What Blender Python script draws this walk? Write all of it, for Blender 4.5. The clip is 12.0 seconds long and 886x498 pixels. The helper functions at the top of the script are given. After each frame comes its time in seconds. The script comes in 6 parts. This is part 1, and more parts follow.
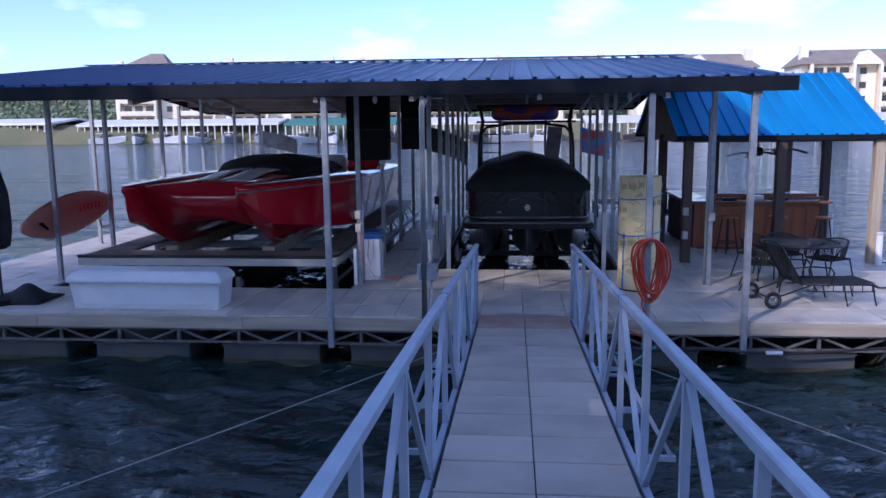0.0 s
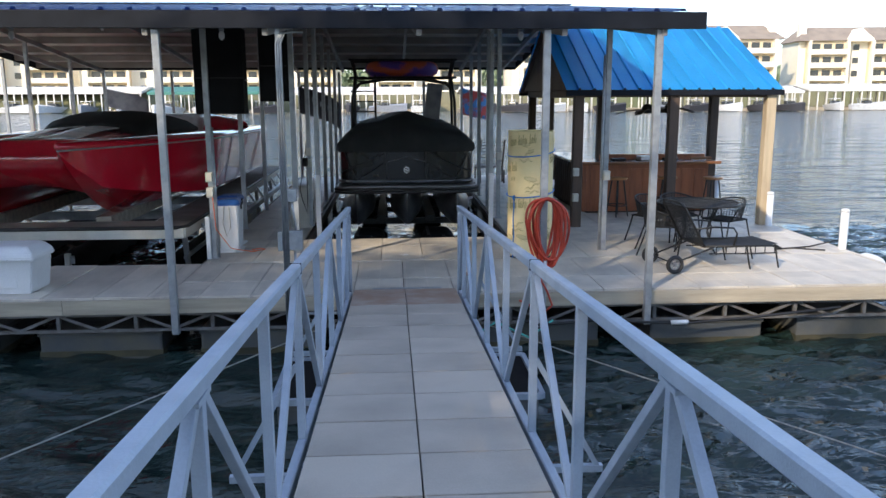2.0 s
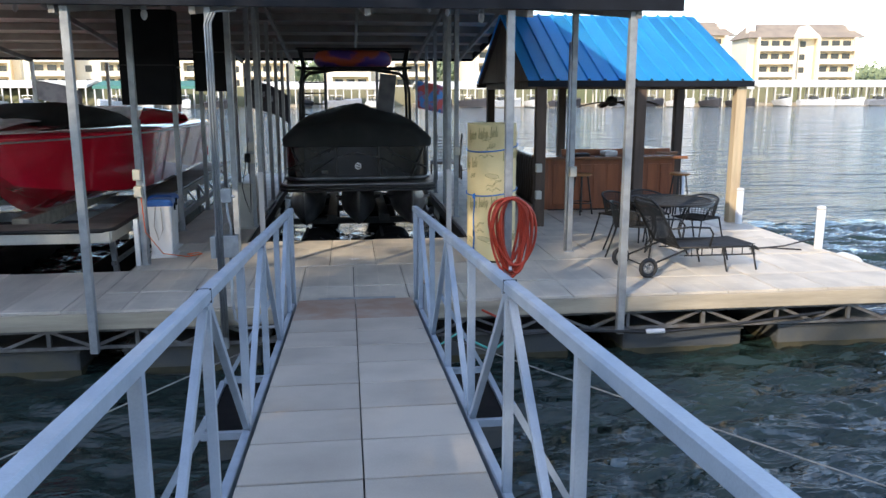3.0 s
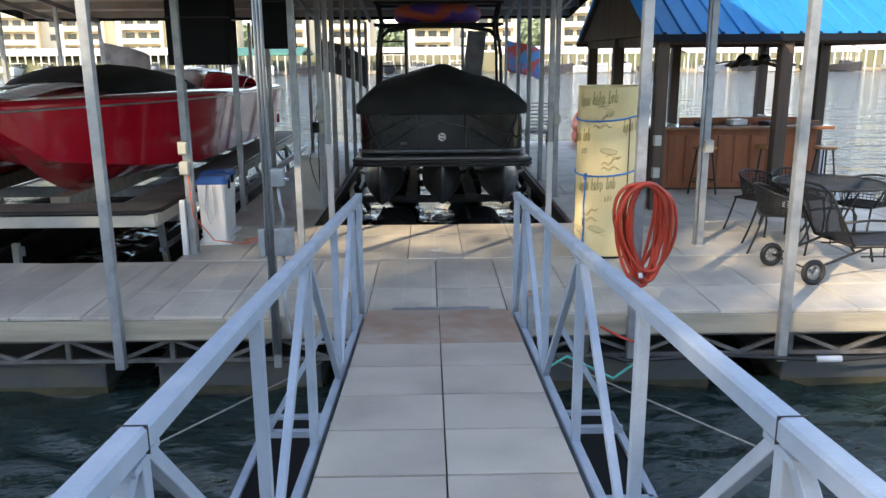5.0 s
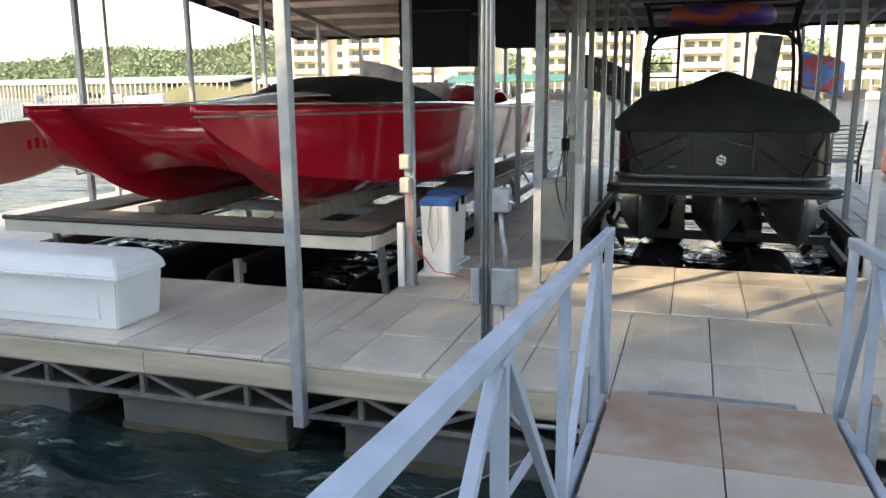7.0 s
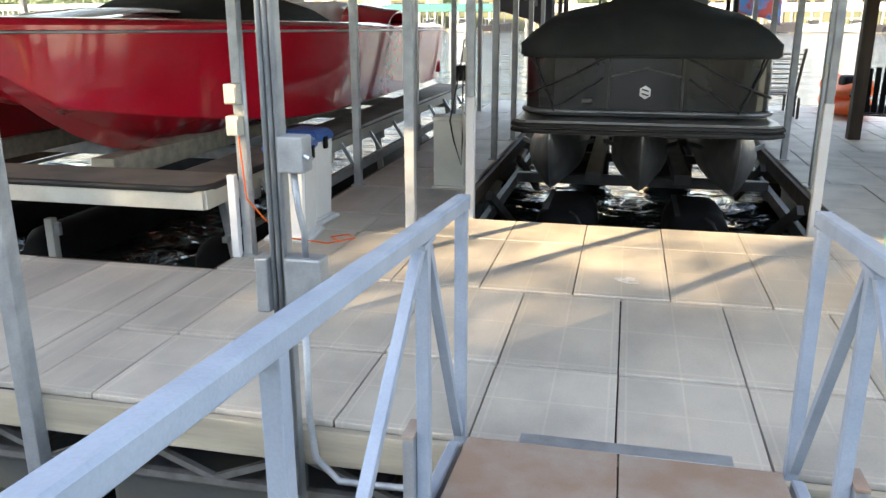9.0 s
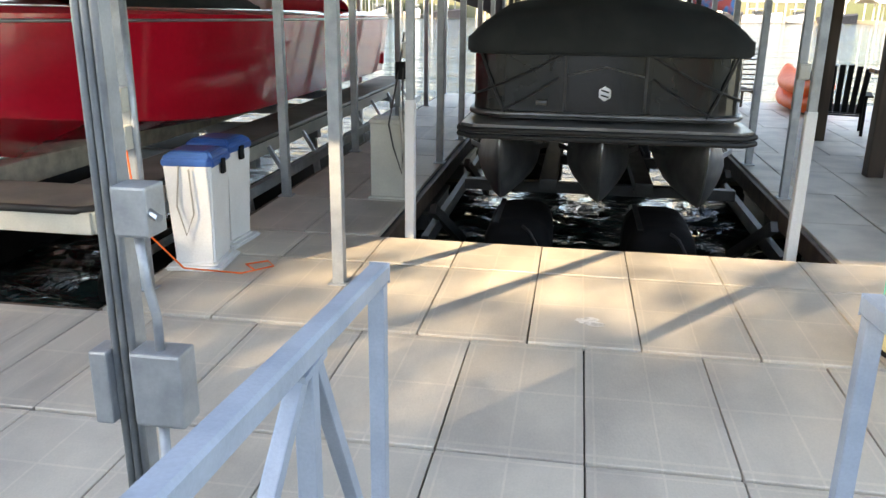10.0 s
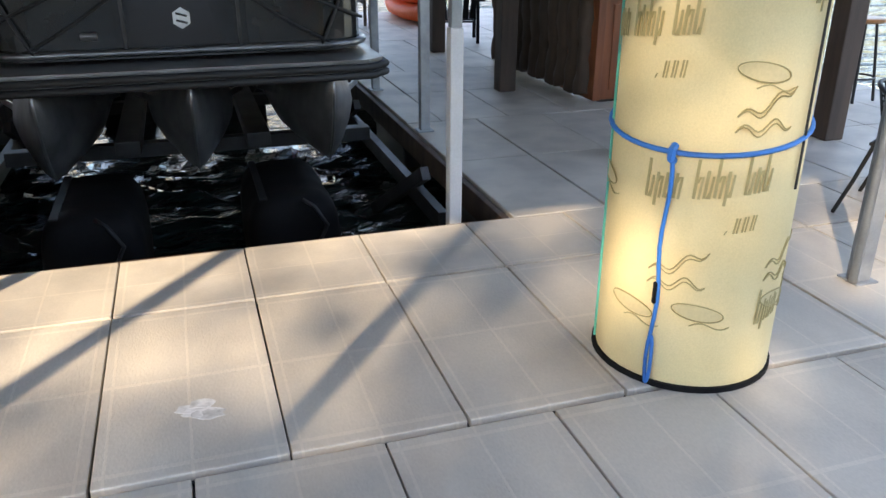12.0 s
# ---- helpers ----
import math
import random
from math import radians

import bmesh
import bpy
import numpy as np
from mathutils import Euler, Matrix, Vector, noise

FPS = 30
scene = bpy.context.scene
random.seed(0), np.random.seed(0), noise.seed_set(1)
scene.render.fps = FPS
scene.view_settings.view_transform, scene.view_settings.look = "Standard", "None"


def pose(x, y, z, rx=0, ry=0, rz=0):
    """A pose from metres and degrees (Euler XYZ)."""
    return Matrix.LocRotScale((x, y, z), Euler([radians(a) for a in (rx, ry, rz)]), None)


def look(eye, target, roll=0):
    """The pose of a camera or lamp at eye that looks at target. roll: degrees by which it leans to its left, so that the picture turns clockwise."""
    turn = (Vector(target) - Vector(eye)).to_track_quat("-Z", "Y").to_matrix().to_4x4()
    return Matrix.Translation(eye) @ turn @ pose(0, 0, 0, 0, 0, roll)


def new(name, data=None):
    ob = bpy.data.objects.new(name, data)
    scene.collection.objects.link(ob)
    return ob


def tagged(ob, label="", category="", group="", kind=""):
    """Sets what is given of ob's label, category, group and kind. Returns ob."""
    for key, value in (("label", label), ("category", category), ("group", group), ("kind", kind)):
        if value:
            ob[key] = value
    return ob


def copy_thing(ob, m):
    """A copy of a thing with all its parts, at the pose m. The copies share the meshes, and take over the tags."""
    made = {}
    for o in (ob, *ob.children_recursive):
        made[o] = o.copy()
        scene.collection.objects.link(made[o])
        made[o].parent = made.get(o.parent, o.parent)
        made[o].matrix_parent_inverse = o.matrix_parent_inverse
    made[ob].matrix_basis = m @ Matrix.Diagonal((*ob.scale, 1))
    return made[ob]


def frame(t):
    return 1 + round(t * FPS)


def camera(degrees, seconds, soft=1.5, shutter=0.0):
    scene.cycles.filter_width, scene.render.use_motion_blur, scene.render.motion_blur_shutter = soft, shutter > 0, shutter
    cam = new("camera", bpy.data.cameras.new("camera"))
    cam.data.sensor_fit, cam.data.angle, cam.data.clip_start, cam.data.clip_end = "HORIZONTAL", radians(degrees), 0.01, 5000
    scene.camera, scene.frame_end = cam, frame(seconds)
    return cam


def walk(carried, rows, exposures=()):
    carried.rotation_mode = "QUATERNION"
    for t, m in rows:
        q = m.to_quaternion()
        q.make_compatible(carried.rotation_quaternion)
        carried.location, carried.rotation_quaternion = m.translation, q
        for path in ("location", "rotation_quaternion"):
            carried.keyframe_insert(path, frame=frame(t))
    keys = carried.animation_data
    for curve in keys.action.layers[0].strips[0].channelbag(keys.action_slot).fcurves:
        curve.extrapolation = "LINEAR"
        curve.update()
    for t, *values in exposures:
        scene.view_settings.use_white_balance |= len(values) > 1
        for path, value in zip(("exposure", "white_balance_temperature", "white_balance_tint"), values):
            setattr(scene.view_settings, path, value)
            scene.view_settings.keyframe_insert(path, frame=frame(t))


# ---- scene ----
cam = camera(58.6, 12.0)
PATH = [
    (0, (0.781, -1.648, 2.68), (0.6, 0.319, 2.368), -0.6),
    (0.5, (0.876, -1.447, 2.621), (0.958, 0.514, 2.24), -0.6),
    (1, (0.84, -1.087, 2.461), (0.914, 0.876, 2.084), -0.9),
    (1.5, (0.851, -0.619, 2.383), (0.933, 1.345, 2.011), -0.7),
    (2, (0.795, -0.144, 2.326), (0.917, 1.816, 1.945), -0.2),
    (2.5, (0.831, 0.281, 2.287), (1.021, 2.232, 1.893), -0.4),
    (2.7, (0.886, 0.49, 2.275), (1.123, 2.437, 1.886), -0.2),
    (4.3, (0.771, 1.898, 2.123), (0.922, 3.842, 1.677), 0.7),
    (4.5, (0.808, 2.145, 2.114), (0.933, 4.089, 1.659), 0.0),
    (5, (0.849, 2.657, 2.137), (0.88, 4.601, 1.665), -0.4),
    (5.5, (0.764, 3.105, 2.076), (0.644, 5.047, 1.612), -0.5),
    (6, (0.715, 3.521, 1.987), (0.409, 5.445, 1.534), -0.7),
    (6.5, (0.71, 3.925, 1.924), (0.149, 5.804, 1.531), -0.6),
    (6.7, (0.691, 4.124, 1.901), (0.096, 5.993, 1.512), -0.5),
    (8.3, (0.788, 5.563, 1.79), (0.322, 7.434, 1.257), 0.2),
    (8.5, (0.802, 5.735, 1.773), (0.357, 7.61, 1.239), 0.3),
    (9, (0.857, 6.17, 1.71), (0.427, 8.041, 1.147), -0.1),
    (9.5, (0.796, 6.599, 1.783), (0.469, 8.481, 1.19), 0.4),
    (10, (0.778, 7.066, 1.75), (0.469, 8.951, 1.156), 0.7),
    (10.5, (0.724, 7.55, 1.706), (0.617, 9.451, 1.094), 0.1),
    (11, (0.84, 7.996, 1.628), (0.751, 9.901, 1.023), -0.4),
    (11.5, (0.916, 8.486, 1.607), (1.08, 10.373, 0.966), -0.4),
    (12, (1.027, 8.906, 1.604), (1.593, 10.659, 0.825), 0.2),
]
EXPOSURES = [(0, 0.5, 5150, 30), (0.5, 0.8, 5350, 21), (1.5, 1.1, 6200, 13), (2.5, 1.3, 6650, 12), (4.5, 1.6, 6900, 12), (5.5, 1.85, 7600, 11), (6.5, 1.93, 7900, 11), (8.5, 2.47, 8400, 12), (9.5, 2.57, 8400, 12), (10.5, 2.42, 8000, 12), (12, 2.12, 7200, 14)]
walk(cam, [(t, look(eye, target, roll)) for t, eye, target, roll in PATH], EXPOSURES)

# ---- light ----
SUN_EL, SUN_DIR = radians(31), Vector((0.61, 0.79))
world = bpy.data.worlds.new("sky")
scene.world = world
world.use_nodes = True
wn = world.node_tree
wbg = wn.nodes["Background"]
wsky = wn.nodes.new("ShaderNodeTexSky")
wsky.sky_type, wsky.sun_disc = "NISHITA", False
wsky.ozone_density, wsky.dust_density, wsky.air_density = 3.0, 0.4, 1.0
wsky.sun_elevation, wsky.sun_rotation = SUN_EL, math.atan2(-SUN_DIR.x, -SUN_DIR.y)
wtc = wn.nodes.new("ShaderNodeTexCoord")
wmap = wn.nodes.new("ShaderNodeMapping")
wmap.inputs["Scale"].default_value = (1.0, 1.0, 3.2)
wnoise = wn.nodes.new("ShaderNodeTexNoise")
wnoise.inputs["Scale"].default_value, wnoise.inputs["Detail"].default_value = 5.0, 8
wramp = wn.nodes.new("ShaderNodeValToRGB")
wramp.color_ramp.elements[0].position, wramp.color_ramp.elements[1].position = 0.52, 0.85
wmix = wn.nodes.new("ShaderNodeMix")
wmix.data_type = "RGBA"
wmix.inputs[7].default_value = (9.5, 9.6, 10.0, 1)
wn.links.new(wtc.outputs["Generated"], wmap.inputs["Vector"])
wn.links.new(wmap.outputs[0], wnoise.inputs["Vector"])
wn.links.new(wnoise.outputs["Fac"], wramp.inputs["Fac"])
wn.links.new(wramp.outputs["Color"], wmix.inputs[0])
wn.links.new(wsky.outputs[0], wmix.inputs[6])
wn.links.new(wmix.outputs[2], wbg.inputs["Color"])
wbg.inputs["Strength"].default_value = 0.145
sun = new("sun", bpy.data.lights.new("sun", "SUN"))
sun.data.energy, sun.data.angle, sun.data.color = 2.3, radians(0.7), (1.0, 0.86, 0.66)
sun.matrix_world = look((-20, -26, 20), (-20 + SUN_DIR.x, -26 + SUN_DIR.y, 20 - math.tan(SUN_EL)))


# ---- materials ----
def mat(name, colour, rough=0.6, metal=0.0, other=None, scale=4.0, fine=60.0, bump=0.15, depth=0.004, rand=0.0,
        stretch=(1, 1, 1), coat=0.0, spots=0.5):
    """A surface with blotches, grain and relief; rand varies it from object to object."""
    m = bpy.data.materials.new(name)
    m.use_nodes = True
    nt = m.node_tree
    p = nt.nodes["Principled BSDF"]
    tc = nt.nodes.new("ShaderNodeTexCoord")
    mp = nt.nodes.new("ShaderNodeMapping")
    mp.inputs["Scale"].default_value = stretch
    nt.links.new(tc.outputs["Object"], mp.inputs["Vector"])
    info = nt.nodes.new("ShaderNodeObjectInfo")
    sh = nt.nodes.new("ShaderNodeVectorMath")
    sh.operation = "MULTIPLY_ADD"
    sh.inputs[1].default_value = (1, 1, 1)
    scale_r = nt.nodes.new("ShaderNodeMath")
    scale_r.operation = "MULTIPLY"
    scale_r.inputs[1].default_value = 37.0
    nt.links.new(info.outputs["Random"], scale_r.inputs[0])
    nt.links.new(mp.outputs[0], sh.inputs[0])
    nt.links.new(scale_r.outputs[0], sh.inputs[2])
    big = nt.nodes.new("ShaderNodeTexNoise")
    big.inputs["Scale"].default_value, big.inputs["Detail"].default_value = scale, 5
    small = nt.nodes.new("ShaderNodeTexNoise")
    small.inputs["Scale"].default_value, small.inputs["Detail"].default_value = fine, 3
    nt.links.new(sh.outputs[0], big.inputs["Vector"])
    nt.links.new(sh.outputs[0], small.inputs["Vector"])
    mix = nt.nodes.new("ShaderNodeMix")
    mix.data_type = "RGBA"
    other = other or tuple(c * 0.72 for c in colour)
    mix.inputs[6].default_value, mix.inputs[7].default_value = (*colour, 1), (*other, 1)
    rp = nt.nodes.new("ShaderNodeValToRGB")
    rp.color_ramp.elements[0].position, rp.color_ramp.elements[1].position = 0.5 - 0.2 * spots, 0.5 + 0.4 * spots
    nt.links.new(big.outputs["Fac"], rp.inputs["Fac"])
    nt.links.new(rp.outputs["Color"], mix.inputs[0])
    hsv = nt.nodes.new("ShaderNodeHueSaturation")
    add = nt.nodes.new("ShaderNodeMath")
    add.operation = "MULTIPLY_ADD"
    add.inputs[1].default_value, add.inputs[2].default_value = 0.24, 0.88
    nt.links.new(small.outputs["Fac"], add.inputs[0])
    if rand:
        r2 = nt.nodes.new("ShaderNodeMath")
        r2.operation = "MULTIPLY_ADD"
        r2.inputs[1].default_value = rand
        nt.links.new(info.outputs["Random"], r2.inputs[0])
        nt.links.new(add.outputs[0], r2.inputs[2])
        nt.links.new(r2.outputs[0], hsv.inputs["Value"])
    else:
        nt.links.new(add.outputs[0], hsv.inputs["Value"])
    nt.links.new(mix.outputs[2], hsv.inputs["Color"])
    nt.links.new(hsv.outputs[0], p.inputs["Base Color"])
    rr = nt.nodes.new("ShaderNodeMath")
    rr.operation = "MULTIPLY_ADD"
    rr.inputs[1].default_value, rr.inputs[2].default_value = 0.25 * rough, rough * 0.87
    nt.links.new(big.outputs["Fac"], rr.inputs[0])
    nt.links.new(rr.outputs[0], p.inputs["Roughness"])
    p.inputs["Metallic"].default_value = metal
    p.inputs["Coat Weight"].default_value = coat
    p.inputs["Coat Roughness"].default_value = 0.04
    if bump:
        b = nt.nodes.new("ShaderNodeBump")
        b.inputs["Strength"].default_value, b.inputs["Distance"].default_value = bump, depth
        nt.links.new(small.outputs["Fac"], b.inputs["Height"])
        nt.links.new(b.outputs[0], p.inputs["Normal"])
    return m


STEEL = mat("galvanised_steel", (0.40, 0.425, 0.445), 0.42, 0.5, (0.29, 0.31, 0.335), 9, 90, 0.1)
# darker steel: shade below the deck edge is put into its colour
TRUSS = mat("shaded_truss_steel", (0.19, 0.19, 0.19), 0.6, 0.4, (0.11, 0.10, 0.09), 7, 90, 0.15)
RAIL = mat("painted_rail", (0.34, 0.40, 0.48), 0.4, 0.1, (0.27, 0.325, 0.40), 6, 120, 0.18)
TILE = mat("deck_tile", (0.52, 0.475, 0.405), 0.55, 0, (0.38, 0.35, 0.305), 2.6, 110, 0.35, 0.004, 0.22)
GTILE = mat("gangway_tile", (0.41, 0.365, 0.31), 0.6, 0, (0.31, 0.275, 0.235), 1.5, 110, 0.2, 0.003, 0.14)
RUSTY = mat("stained_tile", (0.29, 0.19, 0.14), 0.6, 0, (0.35, 0.30, 0.26), 4.0, 110, 0.2, 0.003, 0.1)
JOINT = mat("dark_subframe", (0.035, 0.035, 0.036), 0.8)
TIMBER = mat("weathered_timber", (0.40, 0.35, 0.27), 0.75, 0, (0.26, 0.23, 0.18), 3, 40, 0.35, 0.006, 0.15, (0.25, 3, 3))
FLOAT = mat("black_float", (0.065, 0.072, 0.08), 0.5, 0, (0.105, 0.10, 0.08), 2.2, 50, 0.2)
BLUEROOF = mat("blue_metal_roof", (0.02, 0.075, 0.27), 0.35, 0.1, (0.03, 0.10, 0.30), 1.2, 30, 0.06, 0.003, 0, (1, 1, 1), 0.2)
HUTBLUE = mat("bright_blue_roof", (0.035, 0.45, 0.88), 0.4, 0.0, (0.045, 0.49, 0.90), 1.2, 30, 0.06, 0.003, 0, (1, 1, 1), 0.1)
TRIM = mat("dark_trim", (0.012, 0.015, 0.022), 0.6)
ROOFUNDER = mat("roof_underside", (0.60, 0.585, 0.55), 0.6, 0.1, (0.46, 0.44, 0.41), 1.5, 40, 0.1)
PURLIN = mat("purlin_steel", (0.34, 0.33, 0.32), 0.5, 0.5, (0.25, 0.23, 0.21), 2, 60)
RED = mat("red_gelcoat", (0.58, 0.010, 0.028), 0.12, 0, (0.50, 0.008, 0.022), 1.2, 20, 0.0, 0.001, 0, (1, 1, 1), 0.8)
WHITE = mat("white_plastic", (0.70, 0.71, 0.72), 0.42, 0, (0.64, 0.65, 0.66), 3, 90, 0.06)
CREAM = mat("cream_metal", (0.55, 0.54, 0.48), 0.5, 0, (0.47, 0.46, 0.41), 4, 90, 0.06)
LIDBLUE = mat("blue_lid", (0.025, 0.10, 0.34), 0.4, 0, (0.02, 0.08, 0.27), 5, 90, 0.08)
CANVAS = mat("black_canvas", (0.022, 0.024, 0.024), 0.75, 0, (0.034, 0.036, 0.035), 3, 220, 0.4, 0.004)
VINYL = mat("dark_boat_panel", (0.010, 0.011, 0.011), 0.2, 0.0, (0.024, 0.025, 0.024), 1.5, 40, 0.03, 0.002, 0, (1, 1, 1), 0.3)
RUBBER = mat("black_rubber", (0.02, 0.02, 0.021), 0.6)
ALU = mat("dull_aluminium", (0.42, 0.43, 0.44), 0.36, 0.9, (0.28, 0.29, 0.30), 4, 60, 0.08)
ALUDARK = mat("dark_aluminium", (0.27, 0.275, 0.28), 0.33, 0.75, (0.15, 0.15, 0.155), 4, 60, 0.08)
CARPET = mat("worn_lift_carpet", (0.27, 0.24, 0.20), 0.9, 0, (0.17, 0.155, 0.13), 2, 150, 0.4, 0.006)
FOAM = mat("pale_yellow_foam", (0.80, 0.66, 0.36), 0.7, 0, (0.74, 0.59, 0.30), 3, 160, 0.2, 0.003)
FOAMINK = mat("olive_print", (0.36, 0.29, 0.12), 0.7, 0, (0.44, 0.36, 0.17), 6, 90, 0.05)
FOAMEDGE = mat("turquoise_foam", (0.10, 0.50, 0.42), 0.7)
STRAP = mat("blue_strap", (0.03, 0.20, 0.62), 0.6)
HOSE = mat("orange_red_hose", (0.52, 0.06, 0.03), 0.42, 0, (0.40, 0.045, 0.025), 8, 90, 0.05)
# dark timber, also the shaded tone of the pavilion posts; the sunlit tone follows
WOODDK = mat("dark_timber_and_shaded_post", (0.085, 0.055, 0.038), 0.65, 0, (0.05, 0.034, 0.026), 3, 40, 0.3, 0.005, 0.2, (3, 3, 0.3))
WOODPOST = mat("sunlit_post", (0.46, 0.38, 0.26), 0.75, 0, (0.32, 0.25, 0.17), 3, 40, 0.35, 0.006, 0.2, (3, 3, 0.3))
BARWOOD = mat("red_brown_bar_wood", (0.30, 0.095, 0.036), 0.4, 0, (0.19, 0.06, 0.025), 3, 40, 0.15, 0.004, 0.15, (3, 3, 0.4))
BARTOP = mat("varnished_bar_top", (0.25, 0.11, 0.05), 0.25, 0, (0.17, 0.07, 0.03), 3, 40, 0.05, 0.002, 0, (0.4, 3, 3), 0.5)
STOOLTOP = mat("honey_wood_seat", (0.42, 0.20, 0.07), 0.4, 0, (0.32, 0.14, 0.05), 4, 40, 0.1)
IRON = mat("black_wrought_iron", (0.025, 0.026, 0.027), 0.5, 0.4)
PLASTICBLK = mat("black_plastic", (0.010, 0.010, 0.011), 0.75)
ORANGE = mat("orange_plastic", (0.85, 0.13, 0.01), 0.6, 0, (0.78, 0.10, 0.01), 4, 60, 0.05)
BOARD = mat("faded_coral_board", (0.58, 0.25, 0.19), 0.4, 0, (0.50, 0.19, 0.15), 2, 60, 0.03)
ROPE = mat("grey_rope", (0.33, 0.32, 0.30), 0.85, 0, (0.3, 0.29, 0.27), 20, 300, 0.4)
CABLE = mat("black_cable", (0.02, 0.02, 0.022), 0.5)
STUCCO = mat("cream_stucco", (0.88, 0.82, 0.68), 0.9, 0, (0.80, 0.73, 0.60), 0.2, 3, 0.1)
TANSTUCCO = mat("tan_stucco", (0.76, 0.61, 0.40), 0.9, 0, (0.68, 0.54, 0.35), 0.2, 3, 0.1)
SHINGLE = mat("tan_shingle", (0.30, 0.25, 0.20), 0.9, 0, (0.24, 0.20, 0.17), 0.4, 6, 0.3)
GLASSDK = mat("dark_window", (0.05, 0.055, 0.06), 0.12, 0)
DOCKWHITE = mat("white_dock_roof", (0.74, 0.72, 0.67), 0.6, 0.0, (0.64, 0.62, 0.57), 0.3, 4, 0.05)
GREENROOF = mat("green_dock_roof", (0.06, 0.22, 0.18), 0.6)
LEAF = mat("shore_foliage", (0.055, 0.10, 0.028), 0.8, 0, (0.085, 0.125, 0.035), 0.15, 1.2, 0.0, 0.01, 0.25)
# distance haze is painted into the far woods as a paler green
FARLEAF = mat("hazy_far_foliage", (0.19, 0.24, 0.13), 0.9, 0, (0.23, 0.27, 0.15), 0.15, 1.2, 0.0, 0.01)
BARK = mat("bark", (0.12, 0.09, 0.065), 0.9, 0, (0.08, 0.06, 0.045), 3, 30, 0.5, 0.02)
EARTH = mat("dry_bank", (0.20, 0.18, 0.10), 0.95, 0, (0.10, 0.12, 0.05), 0.06, 1.5, 0.3, 0.1)
PURPLE = mat("purple_boat_cover", (0.22, 0.07, 0.38), 0.6)
BOATWHITE = mat("boat_gelcoat", (0.75, 0.76, 0.77), 0.25)
FLAGGREY = mat("grey_flag_cloth", (0.32, 0.34, 0.38), 0.85, 0, (0.2, 0.22, 0.26), 5, 120, 0.2)
FLAGDARK = mat("black_flag_cloth", (0.05, 0.05, 0.06), 0.85)
FLAGBLUE = mat("blue_flag_cloth", (0.10, 0.32, 0.68), 0.85, 0, (0.65, 0.12, 0.10), 3.5, 120, 0.2, 0.002, 0, (1, 1, 1), 0, 0.15)
YELLOW = mat("yellow_cloth", (0.75, 0.5, 0.06), 0.85)
TUBE = mat("towable_tube", (0.50, 0.09, 0.04), 0.6, 0, (0.10, 0.04, 0.30), 1.6, 60, 0.1, 0.003, 0, (1, 1, 2), 0, 0.15)
SLIME = mat("waterline_slime", (0.07, 0.06, 0.03), 0.6, 0, (0.03, 0.03, 0.02), 5, 60, 0.3)
LIFTDARK = mat("dark_steel", (0.05, 0.05, 0.052), 0.5, 0.5, (0.03, 0.03, 0.03), 4, 60, 0.1)
CHALK = mat("white_scuff", (0.80, 0.79, 0.77), 0.8, 0, (0.45, 0.44, 0.41), 20, 90, 0.05)


def grooves(m):
    """Embossed lines across each tile, in its own coordinates."""
    nt = m.node_tree
    p = nt.nodes["Principled BSDF"]
    tc = nt.nodes.new("ShaderNodeTexCoord")
    sep = nt.nodes.new("ShaderNodeSeparateXYZ")
    nt.links.new(tc.outputs["Object"], sep.inputs[0])
    last = None
    for axis, at in (("X", 0.0), ("Y", 0.0), ("X", 0.265), ("Y", 0.265)):
        a = nt.nodes.new("ShaderNodeMath")
        a.operation = "ABSOLUTE"
        nt.links.new(sep.outputs[axis], a.inputs[0])
        c = nt.nodes.new("ShaderNodeMath")
        c.operation = "COMPARE"
        c.inputs[1].default_value, c.inputs[2].default_value = at, 0.005
        nt.links.new(a.outputs[0], c.inputs[0])
        if last is None:
            last = c
        else:
            mx = nt.nodes.new("ShaderNodeMath")
            mx.operation = "MAXIMUM"
            nt.links.new(last.outputs[0], mx.inputs[0])
            nt.links.new(c.outputs[0], mx.inputs[1])
            last = mx
    ridge = nt.nodes.new("ShaderNodeMix")
    ridge.data_type, ridge.blend_type = "RGBA", "MULTIPLY"
    ridge.inputs[7].default_value = (1.12, 1.11, 1.10, 1)
    nt.links.new(last.outputs[0], ridge.inputs[0])
    nt.links.new(p.inputs["Base Color"].links[0].from_socket, ridge.inputs[6])
    nt.links.new(ridge.outputs[2], p.inputs["Base Color"])
    b = nt.nodes.new("ShaderNodeBump")
    b.inputs["Strength"].default_value, b.inputs["Distance"].default_value = 0.8, 0.006
    nt.links.new(last.outputs[0], b.inputs["Height"])
    old = p.inputs["Normal"].links[0].from_socket
    nt.links.new(old, b.inputs["Normal"])
    nt.links.new(b.outputs[0], p.inputs["Normal"])


grooves(TILE)
for m in (TRIM, PLASTICBLK, CANVAS):
    m.node_tree.nodes["Principled BSDF"].inputs["Specular IOR Level"].default_value = 0.15


